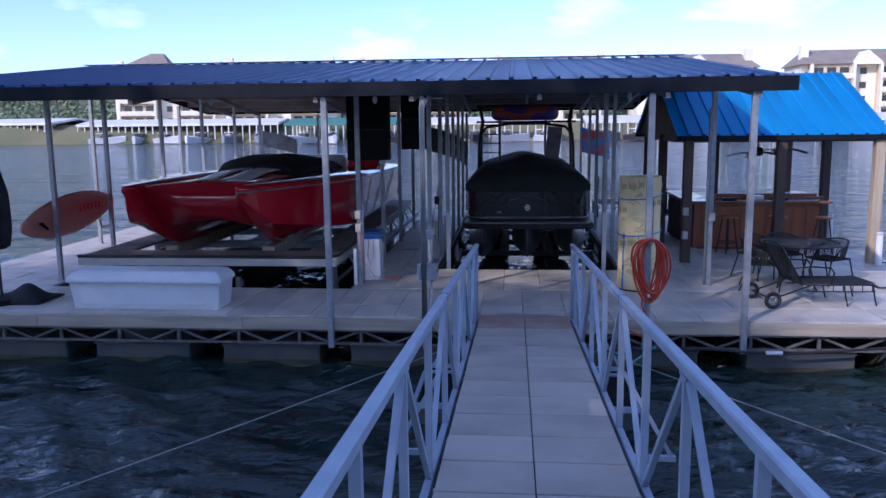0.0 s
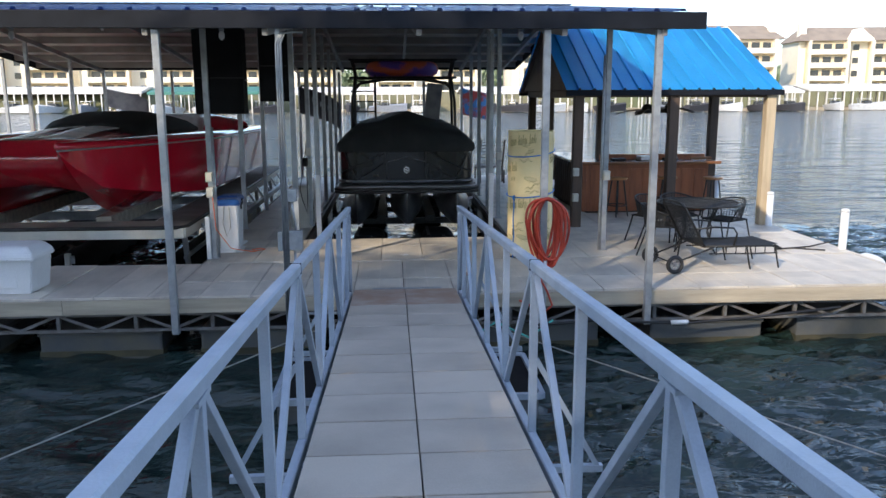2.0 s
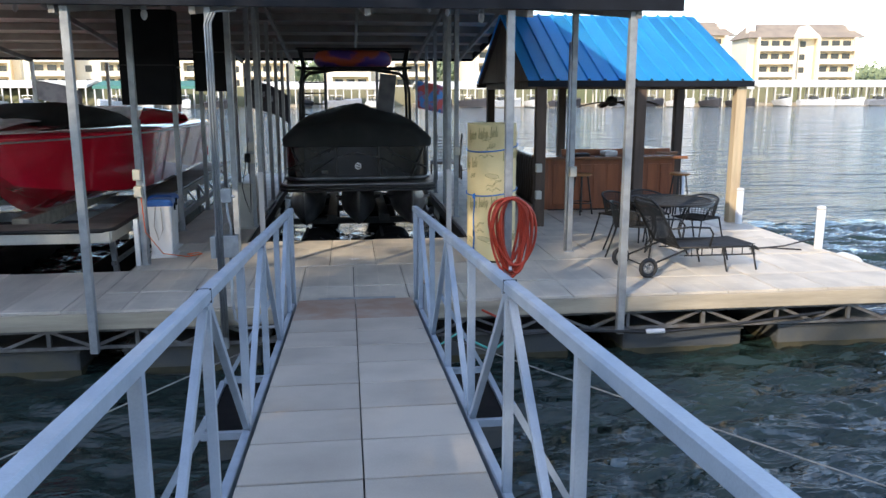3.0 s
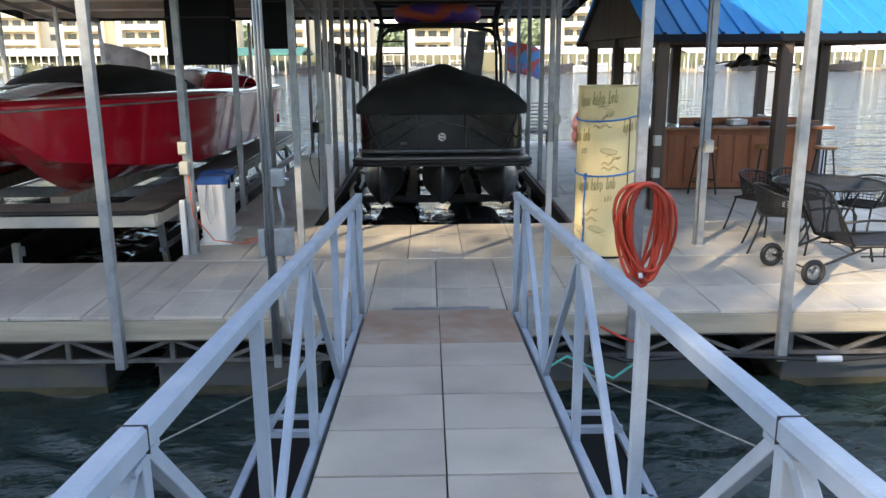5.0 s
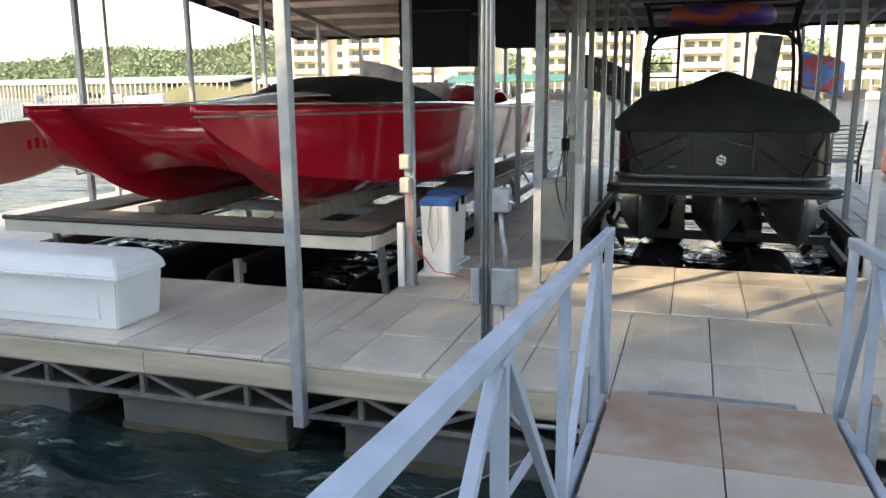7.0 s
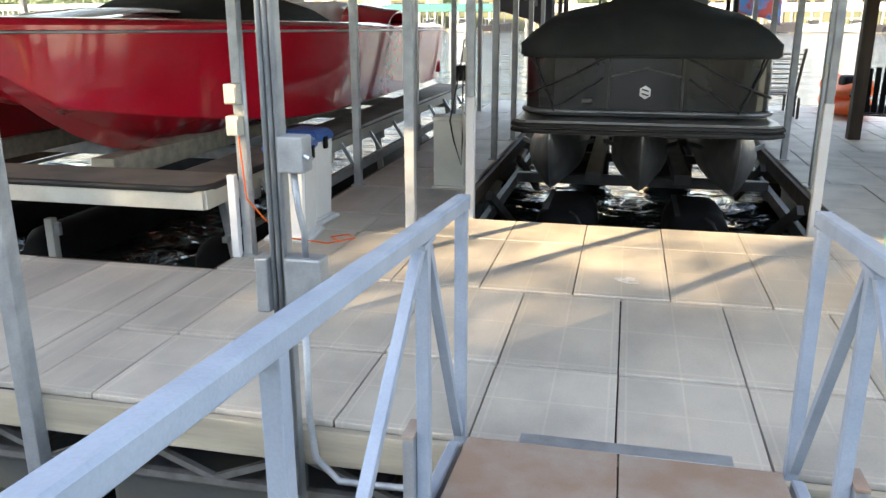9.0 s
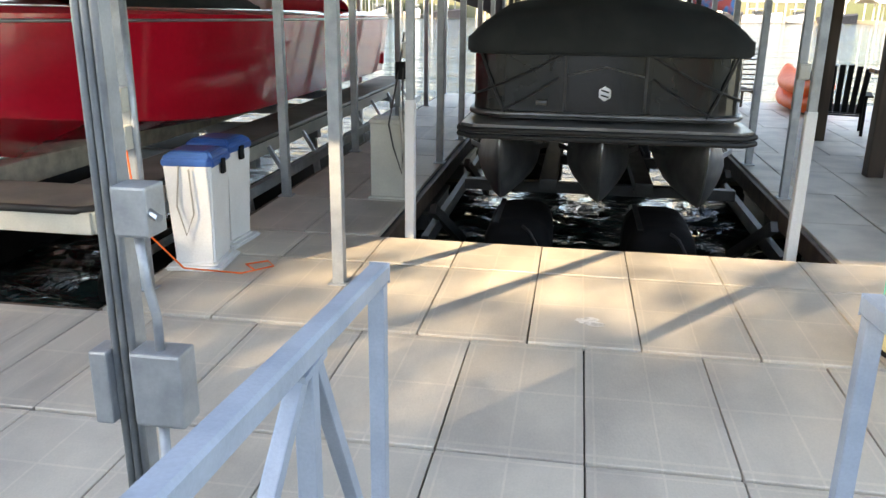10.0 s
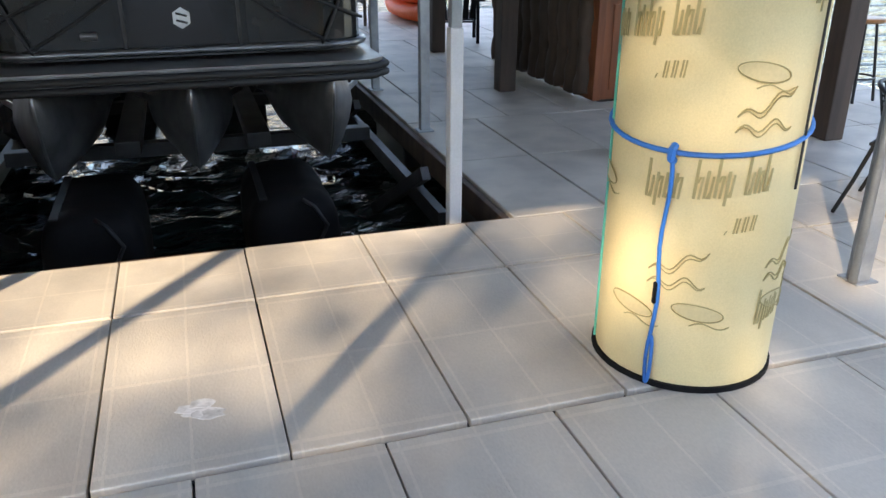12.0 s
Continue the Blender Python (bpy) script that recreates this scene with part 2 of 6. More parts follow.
def water_material():
    m = bpy.data.materials.new("lake_water")
    m.use_nodes = True
    nt = m.node_tree
    p = nt.nodes["Principled BSDF"]
    p.inputs["Base Color"].default_value = (0.013, 0.027, 0.025, 1)
    p.inputs["Roughness"].default_value = 0.06
    p.inputs["IOR"].default_value = 1.33
    p.inputs["Specular IOR Level"].default_value = 0.85
    tc = nt.nodes.new("ShaderNodeTexCoord")
    prev = None
    for sc, st, dist, rot in ((0.30, 1.0, 0.95, 20), (1.1, 1.0, 0.28, -8), (4.0, 1.0, 0.08, -15), (13.0, 1.0, 0.018, 8)):
        mp = nt.nodes.new("ShaderNodeMapping")
        mp.inputs["Rotation"].default_value = (0, 0, radians(rot))
        mp.inputs["Scale"].default_value = (0.6, 1.5, 1)
        n = nt.nodes.new("ShaderNodeTexNoise")
        n.inputs["Scale"].default_value, n.inputs["Detail"].default_value = sc, 3
        n.inputs["Distortion"].default_value = 0.2
        b = nt.nodes.new("ShaderNodeBump")
        b.inputs["Strength"].default_value, b.inputs["Distance"].default_value = st, dist
        nt.links.new(tc.outputs["Object"], mp.inputs["Vector"])
        nt.links.new(mp.outputs[0], n.inputs["Vector"])
        nt.links.new(n.outputs["Fac"], b.inputs["Height"])
        if prev:
            nt.links.new(prev.outputs[0], b.inputs["Normal"])
        prev = b
    nt.links.new(prev.outputs[0], p.inputs["Normal"])
    return m


WATER = water_material()


# ---- mesh tools ----
def finish(name, bm, material, smooth=False):
    bmesh.ops.recalc_face_normals(bm, faces=bm.faces)
    me = bpy.data.meshes.new(name)
    bm.to_mesh(me)
    bm.free()
    me.materials.append(material)
    if smooth:
        for f in me.polygons:
            f.use_smooth = True
    return me


def thing(name, label, category, at=(0, 0, 0), rz=0, group="", kind=""):
    ob = new(name)
    ob.empty_display_size = 0.1
    ob.matrix_world = pose(*at, 0, 0, rz)
    return tagged(ob, label, category, group, kind)


def part(name, bm, material, parent=None, label="", smooth=False):
    ob = new(name, finish(name, bm, material, smooth))
    if parent is not None:
        ob.parent = parent
    if label:
        ob["label"] = label
    return ob


def solid(name, bm, material, label, category, group="", kind="", smooth=False):
    return tagged(part(name, bm, material, None, "", smooth), label, category, group, kind)


def B(x0, x1, y0, y1, z0, z1, bevel=0.0, bm=None, m=None):
    """A box with bevelled edges."""
    bm = bm or bmesh.new()
    vs = bmesh.ops.create_cube(bm, size=1)["verts"]
    bmesh.ops.transform(bm, verts=vs, matrix=Matrix.Translation(((x0 + x1) / 2, (y0 + y1) / 2, (z0 + z1) / 2))
                        @ Matrix.Diagonal((x1 - x0, y1 - y0, z1 - z0, 1)))
    if bevel:
        es = list({e for v in vs for e in v.link_edges})
        r = bmesh.ops.bevel(bm, geom=es, offset=bevel, segments=2, profile=0.6, affect="EDGES")
        vs = list({v for f in r["faces"] for v in f.verts} | {v for v in vs if v.is_valid})
    if m is not None:
        bmesh.ops.transform(bm, verts=vs, matrix=m)
    return bm


def bar(a, b, w, h=None, bm=None, up=(0, 0, 1), bevel=0.0):
    """A rectangular bar from a to b."""
    bm = bm or bmesh.new()
    a, b, h = Vector(a), Vector(b), h or w
    d = b - a
    y = d.normalized()
    x = y.cross(Vector(up))
    if x.length < 1e-4:
        x = y.cross(Vector((0, 1, 0)))
    x.normalize()
    z = x.cross(y)
    m = Matrix((x, y, z)).transposed().to_4x4()
    m.translation = (a + b) / 2
    return B(-w / 2, w / 2, -d.length / 2, d.length / 2, -h / 2, h / 2, bevel, bm, m)


def tube(points, r, bm=None, n=8, closed=False):
    """A round tube along points; r is a radius, or a function of 0..1."""
    bm = bm or bmesh.new()
    pts = [Vector(p) for p in points]
    rings = []
    side = None
    for i, p in enumerate(pts):
        q0, q1 = pts[max(i - 1, 0)], pts[min(i + 1, len(pts) - 1)]
        if closed:
            q0, q1 = pts[i - 1], pts[(i + 1) % len(pts)]
        d = (q1 - q0).normalized()
        if side is None:
            side = d.orthogonal().normalized()
        side = (side - d * side.dot(d))
        side = side.normalized() if side.length > 1e-5 else d.orthogonal().normalized()
        o = d.cross(side)
        rad = r(i / (len(pts) - 1)) if callable(r) else r
        rings.append([bm.verts.new(p + rad * (math.cos(k * math.tau / n) * side + math.sin(k * math.tau / n) * o)) for k in range(n)])
    pairs = list(zip(rings, rings[1:])) + ([(rings[-1], rings[0])] if closed else [])
    for r0, r1 in pairs:
        for k in range(n):
            bm.faces.new((r0[k], r0[(k + 1) % n], r1[(k + 1) % n], r1[k]))
    if not closed:
        bm.faces.new(rings[0][::-1])
        bm.faces.new(rings[-1])
    return bm


def loft(rings, bm=None, caps=True, ring_closed=True):
    bm = bm or bmesh.new()
    vs = [[bm.verts.new(p) for p in r] for r in rings]
    bm.verts.index_update()
    n = len(vs[0])
    for r0, r1 in zip(vs, vs[1:]):
        for k in range(n if ring_closed else n - 1):
            bm.faces.new((r0[k], r0[(k + 1) % n], r1[(k + 1) % n], r1[k]))
    if caps and ring_closed:
        bm.faces.new(vs[0][::-1])
        bm.faces.new(vs[-1])
    return bm


def sheet(f, nu, nv, thick=0.0, bm=None):
    """A grid surface f(u, v), with a thickness downwards."""
    bm = bm or bmesh.new()
    g = [[bm.verts.new(f(i / nu, j / nv)) for j in range(nv + 1)] for i in range(nu + 1)]
    faces = [bm.faces.new((g[i][j], g[i + 1][j], g[i + 1][j + 1], g[i][j + 1])) for i in range(nu) for j in range(nv)]
    if thick:
        bmesh.ops.recalc_face_normals(bm, faces=faces)
        bmesh.ops.solidify(bm, geom=faces, thickness=thick)
    return bm


def disc(r, h, at, n=24, bm=None, r2=None):
    bm = bm or bmesh.new()
    bmesh.ops.create_cone(bm, cap_ends=True, segments=n, radius1=r, radius2=r2 if r2 is not None else r, depth=h,
                          matrix=Matrix.Translation((at[0], at[1], at[2] + h / 2)))
    return bm


def arc(cx, cy, cz, r, a0, a1, n, plane="xz"):
    out = []
    for i in range(n + 1):
        a = radians(a0 + (a1 - a0) * i / n)
        u, v = r * math.cos(a), r * math.sin(a)
        out.append((cx + u, cy, cz + v) if plane == "xz" else (cx, cy + u, cz + v) if plane == "yz" else (cx + u, cy + v, cz))
    return out


def post(name, x, y, z0, z1, w, material, label, category="post", group="", plate=True):
    t = thing(name, label, category, (x, y, z0), 0, group)
    part("shaft", B(-w / 2, w / 2, -w / 2, w / 2, 0, z1 - z0, 0.006), material, t)
    if plate:
        bm = B(-w * .85, w * .85, -w * .85, w * .85, 0, 0.012, 0.003)
        part("base_plate", bm, material, t)
    return t


WATER_Z = -0.74

# ---- large structure ----


def water_sheet():
    """One sheet to the horizon: real waves near the dock, flatter and coarser far off."""
    rg = np.random.RandomState(3)
    def axis(lo, hi, step, out):
        mid = np.arange(lo, hi + 1e-6, step)
        far = np.cumsum(step * 1.35 ** np.arange(1, 60))
        far = far[far < out]
        return np.concatenate([(lo - far)[::-1], mid, hi + far])
    xs, ys = axis(-13, 12.5, 0.07, 1600), axis(-3.5, 17, 0.07, 1600)
    gx, gy = np.meshgrid(xs, ys, indexing="ij")
    gz_ = np.zeros_like(gx)
    wob = 0.5 * np.sin(gx * 0.7 + gy * 0.4) + 0.5 * np.sin(gy * 0.9 - gx * 0.3)
    for k in range(26):
        lam = 0.20 * 1.085 ** k
        a = rg.uniform(-0.75, 0.75) + 1.25
        ph = rg.uniform(0, 6.28)
        w = 2 * math.pi / lam
        mod = 0.55 + 0.45 * np.sin(gx * rg.uniform(0.15, 0.6) + gy * rg.uniform(0.15, 0.6) + ph)
        gz_ += 0.025 * min(lam, 0.5) * mod * np.sin(w * (gx * math.cos(a) + gy * math.sin(a)) + ph + 0.8 * wob)
    dx = np.maximum(np.maximum(-13 - gx, gx - 12.5), 0)
    dy = np.maximum(np.maximum(-3.5 - gy, gy - 17), 0)
    gz_ = 1.35 * gz_ * np.clip(1 - np.hypot(dx, dy) / 1.5, 0, 1) + WATER_Z
    nx, ny = gx.shape
    co = np.stack([gx, gy, gz_], -1).reshape(-1, 3)
    i = np.arange(nx * ny).reshape(nx, ny)
    quads = np.stack([i[:-1, :-1], i[1:, :-1], i[1:, 1:], i[:-1, 1:]], -1).reshape(-1, 4)
    me = bpy.data.meshes.new("water")
    me.from_pydata(co.tolist(), [], quads.tolist())
    me.materials.append(WATER)
    me.polygons.foreach_set("use_smooth", np.ones(len(quads), dtype=bool))
    return tagged(new("water", me), "dark rippled lake water around the dock", "water", "", "structure")


water_sheet()

DECK_RECTS = [(-9.6, 7.7, 9.1, 11.03), (-1.92, 7.7, 11.03, 12.85), (-1.92, -0.66, 12.85, 23.3), (2.72, 7.7, 12.85, 23.3), (-9.6, -7.15, 11.03, 23.3)]
floor = thing("floor", "pale grey composite deck tiles on the floating dock", "deck", kind="structure")
bm = bmesh.new()
for x0, x1, y0, y1 in DECK_RECTS:
    B(x0 + 0.01, x1 - 0.01, y0 + 0.01, y1 - 0.01, -0.10, -0.035, 0, bm)
part("subframe", bm, JOINT, floor)

# timber edge boards
bm_edges = [((-9.6, 9.075, -0.105), (-6.2, 9.075, -0.105)), ((-6.2, 9.075, -0.105), (-3.1, 9.075, -0.105)), ((-3.1, 9.075, -0.105), (0.27, 9.075, -0.105)),
            ((0.27, 9.075, -0.105), (3.9, 9.075, -0.105)), ((3.9, 9.075, -0.105), (7.7, 9.075, -0.105)),
            ((7.725, 9.1, -0.105), (7.725, 14.0, -0.105)), ((7.725, 14.0, -0.105), (7.725, 19.0, -0.105)), ((7.725, 19.0, -0.105), (7.725, 23.3, -0.105)),
            ((-1.945, 11.05, -0.105), (-1.945, 17.5, -0.105)), ((-1.945, 17.5, -0.105), (-1.945, 23.3, -0.105)),
            ((-0.64, 12.87, -0.105), (-0.64, 18, -0.105)), ((-0.64, 18, -0.105), (-0.64, 23.3, -0.105)),
            ((2.70, 12.87, -0.105), (2.70, 18, -0.105)), ((2.70, 18, -0.105), (2.70, 23.3, -0.105)),
            ((-7.15, 11.055, -0.105), (-1.97, 11.055, -0.105)), ((-0.64, 12.875, -0.105), (2.70, 12.875, -0.105)), ((-7.12, 11.08, -0.105), (-7.12, 23.3, -0.105))]
# boards from index 8 on, round the slips, take the darker timber
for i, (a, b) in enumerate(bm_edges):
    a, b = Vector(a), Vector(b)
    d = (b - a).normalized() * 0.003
    part("edge_board", bar(a + d, b - d, 0.045, 0.17, None, (0, 0, 1), 0.006), TIMBER if i < 8 else WOODDK, floor, "weathered timber edge board" if i < 8 else "dark timber edge board")
# steel trusses under the front and the right edge, coloured dark for the shade there
for axis, c, s0, s1 in (("x", 9.16, -9.5, 7.6), ("y", 7.66, 9.3, 23.2)):
    P = (lambda s, z: (s, c, z)) if axis == "x" else (lambda s, z: (c, s, z))
    part("truss_chord", bar(P(s0, -0.41), P(s1, -0.41), 0.04, 0.035), TRUSS, floor, "galvanised truss chord")
    part("truss_chord", bar(P(s0, -0.215), P(s1, -0.215), 0.05, 0.04), TRUSS, floor)
    n = int((s1 - s0) / 0.45)
    for i in range(n):
        a = s0 + (s1 - s0) * i / n
        b = s0 + (s1 - s0) * (i + 1) / n
        if i % 2 == 0:
            part("truss_upright", bar(P(a, -0.40), P(a, -0.22), 0.04), TRUSS, floor)
        lo, hi = (-0.40, -0.22) if i % 2 else (-0.22, -0.40)
        part("truss_diagonal", bar(P(a, lo), P(b, hi), 0.032), TRUSS, floor)


def dock_float(x0, x1, y0, y1, z1=-0.44):
    t = thing("dock_float", "black moulded plastic dock float with slime at the waterline", "dock float", (0, 0, 0), 0, "floats under the dock")
    part("shell", B(x0, x1, y0, y1, -1.05, z1, 0.03), FLOAT, t)
    part("lip", B(x0 - 0.015, x1 + 0.015, y0 - 0.015, y1 + 0.015, z1 - 0.05, z1 - 0.02, 0.006), FLOAT, t)
    part("slime_line", B(x0 - 0.006, x1 + 0.006, y0 - 0.006, y1 + 0.006, -0.76, -0.68), SLIME, t, "yellowish slime line")
    return t


for x in (-8.9, -6.6, -4.7, -2.75, -0.85, 2.6, 4.7, 6.6):
    dock_float(x - 0.72, x + 0.72, 9.22, 10.5)
for y in (11.4, 14.2, 17.0, 19.8):
    dock_float(6.2, 7.62, y, y + 1.3)
    dock_float(2.95, 4.1, y + 1.9, y + 3.1)
    dock_float(-1.85, -0.75, y + 1.2, y + 2.6)

# roof over the slips: two shallow corrugated slopes on purlins and rafters
RX0, RX1, EY0, RY, EY1, EZ, RZ = -9.0, 4.36, 8.9, 16.0, 23.1, 3.25, 4.05


def roof_z(y):
    return EZ + (RZ - EZ) * (1 - abs(y - RY) / (RY - EY0))


roof = thing("roof", "blue ribbed metal roof over the boat slips", "roof", kind="structure")
for y0, y1 in ((EY0, RY - 0.002), (RY + 0.002, EY1)):
    bm = bmesh.new()
    prof = []
    x = RX0
    while x < RX1 - 0.01:
        for dx, dz in ((0, 0), (0.235, 0), (0.25, 0.032), (0.29, 0.032), (0.305, 0)):
            if x + dx <= RX1:
                prof.append((x + dx, dz))
        x += 0.305
    prof.append((RX1, 0))
    rows = []
    for y in (y0, y1):
        rows.append([(px, y, roof_z(y) + pz) for px, pz in prof])
    loft(rows, bm, False, False)
    bmesh.ops.solidify(bm, geom=list(bm.faces), thickness=0.004)
    part("roof_sheet", bm, BLUEROOF, roof, "blue ribbed metal sheet")
for y0, y1 in ((EY0 + 0.03, RY - 0.01), (RY + 0.01, EY1 - 0.03)):
    bm = sheet(lambda u, v: (RX0 + 0.03 + (RX1 - RX0 - 0.06) * u, y0 + (y1 - y0) * v, roof_z(y0 + (y1 - y0) * v) - 0.012), 1, 1, 0.004)
    part("roof_lining", bm, ROOFUNDER, roof, "dusty pale metal underside")
part("fascia", B(RX0, RX1, EY0 + 0.004, EY0 + 0.04, EZ - 0.19, EZ - 0.004, 0.006), TRIM, roof, "dark eave trim")
part("fascia", B(RX0, RX1, EY1 - 0.04, EY1 - 0.004, EZ - 0.19, EZ - 0.004, 0.006), TRIM, roof)
for x in (RX0 + 0.02, RX1 - 0.02):
    for a, b in ((EY0 + 0.05, RY), (RY, EY1 - 0.05)):
        part("verge_trim", bar((x, a, roof_z(a) - 0.10), (x, b, roof_z(b) - 0.10), 0.03, 0.17), TRIM, roof, "dark verge trim")
part("ridge_cap", B(RX0, RX1, RY - 0.16, RY + 0.16, RZ + 0.036, RZ + 0.046, 0.004), BLUEROOF, roof)
for i in range(12):
    y = EY0 + 0.35 + i * (EY1 - EY0 - 0.7) / 11
    part("purlin", B(RX0 + 0.05, RX1 - 0.05, y - 0.03, y + 0.03, roof_z(y) - 0.17, roof_z(y) - 0.02, 0.004), PURLIN, roof, "grey steel purlin")
for x in (-8.2, -7.26, -4.5, -1.9, -0.6, 1.1, 2.75, 3.9):
    for a, b in ((EY0 + 0.06, RY), (RY, EY1 - 0.06)):
        part("rafter", bar((x, a, roof_z(a) - 0.22), (x, b, roof_z(b) - 0.22), 0.06, 0.10), PURLIN, roof, "grey steel rafter")

# roof posts
PL = "square galvanised steel roof post on the dock"
for x, w in ((-1.80, 0.08), (-0.465, 0.062), (2.56, 0.08), (3.86, 0.08)):
    post("roof_post", x, 9.02, -0.43, EZ - 0.19, w, STEEL, "galvanised steel roof post bolted to the dock front", group="roof posts", plate=False)
for x, y in [(-7.26, 11.5), (-7.26, 13.4), (-7.26, 15.9), (-7.26, 18.3), (-7.26, 20.7), (-7.26, 23.0), (-8.9, 11.2), (-8.9, 15.9), (-8.9, 20.7),
             (-1.83, 11.40), (-0.67, 11.75), (-1.86, 14.0), (-1.86, 16.4), (-1.86, 18.8), (-1.86, 21.1), (-1.86, 23.1),
             (-0.72, 14.25), (-0.72, 15.9), (-0.72, 17.6), (-0.72, 19.4), (-0.72, 21.2), (-0.72, 23.1), (3.97, 11.56),
             (2.80, 14.9), (2.80, 16.6), (2.80, 18.4), (2.80, 20.3), (2.80, 23.1), (0.3, 23.05), (1.7, 23.05), (-3.6, 23.05), (-5.4, 23.05)]:
    inwater = x in (0.3, 1.7, -3.6, -5.4)
    post("roof_post", x, y, -1.0 if inwater else 0.0, roof_z(y) - 0.25, 0.075, STEEL, PL, group="roof posts", plate=not inwater)
for x, y in ((-0.46, 13.0), (2.43, 13.05)):
    p = post("slip_post", x, y, -1.0, roof_z(y) - 0.25, 0.062, STEEL, "steel post with white sleeve standing in the slip", "post", "slip posts", False)
    part("sleeve", B(-0.038, 0.038, -0.038, 0.038, 0.75, 2.05, 0.008), WHITE, p, "white plastic sleeve")
part("sleeve", B(-1.93, -1.87, 11.30, 11.36, 0.0, 0.62, 0.008), WHITE, tagged(new("post_sleeve"), "white plastic sleeve guard beside a roof post", "post guard"))
for x in (2.35, -1.2, -3.6):
    for y in (9.6, 12.6, 15.2):
        t = thing("roof_bulb", "small bare bulb light fixture under the roof", "light fixture", (x, y, roof_z(y) - 0.22), 0, "roof bulbs")
        part("socket", disc(0.03, 0.25, (0, 0, -0.03), 12), STEEL, t)
        part("bulb", tube([(0, 0, -0.03), (0, 0, -0.06), (0, 0, -0.10), (0, 0, -0.13)], lambda s: (0.02, 0.035, 0.033, 0.012)[round(s * 3)], None, 10), WHITE, t, "white glass bulb", True)

# ---- gangway ----
GS, GY1, GY0, GZ1 = 0.077, 8.99, -6.0, 0.075


def gz(y):
    return GZ1 + GS * (GY1 - y)


def sloped_bar(x, dz, w, h, y1):
    """A square tube with eased edges that runs down the slope of the gangway."""
    e = min(w, h) * 0.14
    ring = ((-w / 2, -h / 2 + e), (-w / 2 + e, -h / 2), (w / 2 - e, -h / 2), (w / 2, -h / 2 + e), (w / 2, h / 2 - e), (w / 2 - e, h / 2), (-w / 2 + e, h / 2), (-w / 2, h / 2 - e))
    return loft([[(x + a, y, gz(y) + dz + b) for a, b in ring] for y in (GY0, y1)])


gang = thing("gangway", "blue-grey painted steel gangway with tiled walkway sloping to the dock", "gangway")
for x in (0.255, 1.57):
    s = 1 if x > 1 else -1
    part("top_rail", sloped_bar(x, 0.952, 0.058, 0.058, 9.14), RAIL, gang, "blue-grey square top rail")
    part("bottom_chord", sloped_bar(x, -0.07, 0.05, 0.08, GY1), RAIL, gang)
    part("end_post", bar((x, 9.115, gz(9.115) - 0.10), (x, 9.115, gz(9.115) + 0.923), 0.048, 0.048, None, (0, 1, 0), 0.005), RAIL, gang)
    part("rail_cap", B(x - 0.03, x + 0.03, 9.139, 9.143, gz(9.14) + 0.922, gz(9.14) + 0.982, 0.001), RAIL, gang)
    ys = [8.5 - 1.1 * i for i in range(13)]
    for i, y in enumerate(ys):
        part("upright", bar((x, y, gz(y) - 0.06), (x, y, gz(y) + 0.925), 0.044, 0.044, None, (0, 1, 0), 0.004), RAIL, gang)
        if i % 2 == 0:
            for dy in ((-1.1, 0.60) if i == 0 else (-1.1, 1.1)):
                yb = y + dy * 0.95
                part("diagonal", bar((x, y + 0.035 * (1 if dy > 0 else -1), gz(y) + 0.915), (x, yb, gz(yb) - 0.03), 0.036, 0.036, None, (1, 0, 0), 0.004), RAIL, gang)
            part("weld_plate", B(x - 0.026, x + 0.026, y - 0.07, y + 0.07, gz(y) + 0.905, gz(y) + 0.922, 0.002), RAIL, gang)
    part("rail_splice", B(x - 0.0305, x + 0.0305, 4.10, 4.104, gz(4.1) + 0.921, gz(4.1) + 0.983, 0.0), JOINT, gang, "dark rail splice")
    # channel clamped round the last upright, with a worn top
    part("socket_channel", B(x + 0.024 * s, x + 0.062 * s, 8.44, 8.56, -0.40, 0.36, 0.004) if s > 0 else B(x - 0.062, x - 0.024, 8.44, 8.56, -0.40, 0.36, 0.004), STEEL, gang, "galvanised channel clamped to the upright")
    part("channel_rust", B(x + min(0.022 * s, 0.064 * s), x + max(0.022 * s, 0.064 * s), 8.438, 8.562, 0.352, 0.366, 0.002), RUSTY, gang, "rusty channel rim")
    for y in (7.0, 4.1):
        part("outrigger", bar((x + 0.02 * s, y, gz(y) + 0.40), (x + 0.39 * s, y, gz(y) - 0.26), 0.03, 0.03, None, (0, 1, 0)), RAIL, gang)
        part("outrigger_beam", bar((x, y, gz(y) - 0.27), (x + 0.42 * s, y, gz(y) - 0.27), 0.04, 0.04), RAIL, gang)
        part("outrigger_drop", bar((x, y, gz(y) - 0.29), (x, y, gz(y) - 0.05), 0.04, 0.04, None, (0, 1, 0)), RAIL, gang)
for i in range(16):
    y = GY1 - 0.4 - i * 0.95
    part("crossbeam", bar((0.28, y, gz(y) - 0.115), (1.545, y, gz(y) - 0.115), 0.05, 0.06), RAIL, gang)
gtile = finish("walkway_tile", B(-0.297, 0.297, -0.259, 0.259, -0.045, 0, 0.007), GTILE)
gtile2 = finish("walkway_tile", B(-0.298, 0.298, -0.497, 0.497, -0.045, 0, 0.006), RUSTY)
gyt = GY1
for i in range(26):
    dep = 1.0 if i == 0 else 0.532
    y, gyt = gyt - dep / 2, gyt - dep
    for j in range(2):
        ob = new("walkway_tile", gtile2 if i == 0 else gtile)
        ob.parent = gang
        ob.matrix_local = pose(0.61 + 0.601 * j, y, gz(y) + random.uniform(-0.002, 0.002), math.degrees(-math.atan(GS)), 0, random.uniform(-0.2, 0.2))
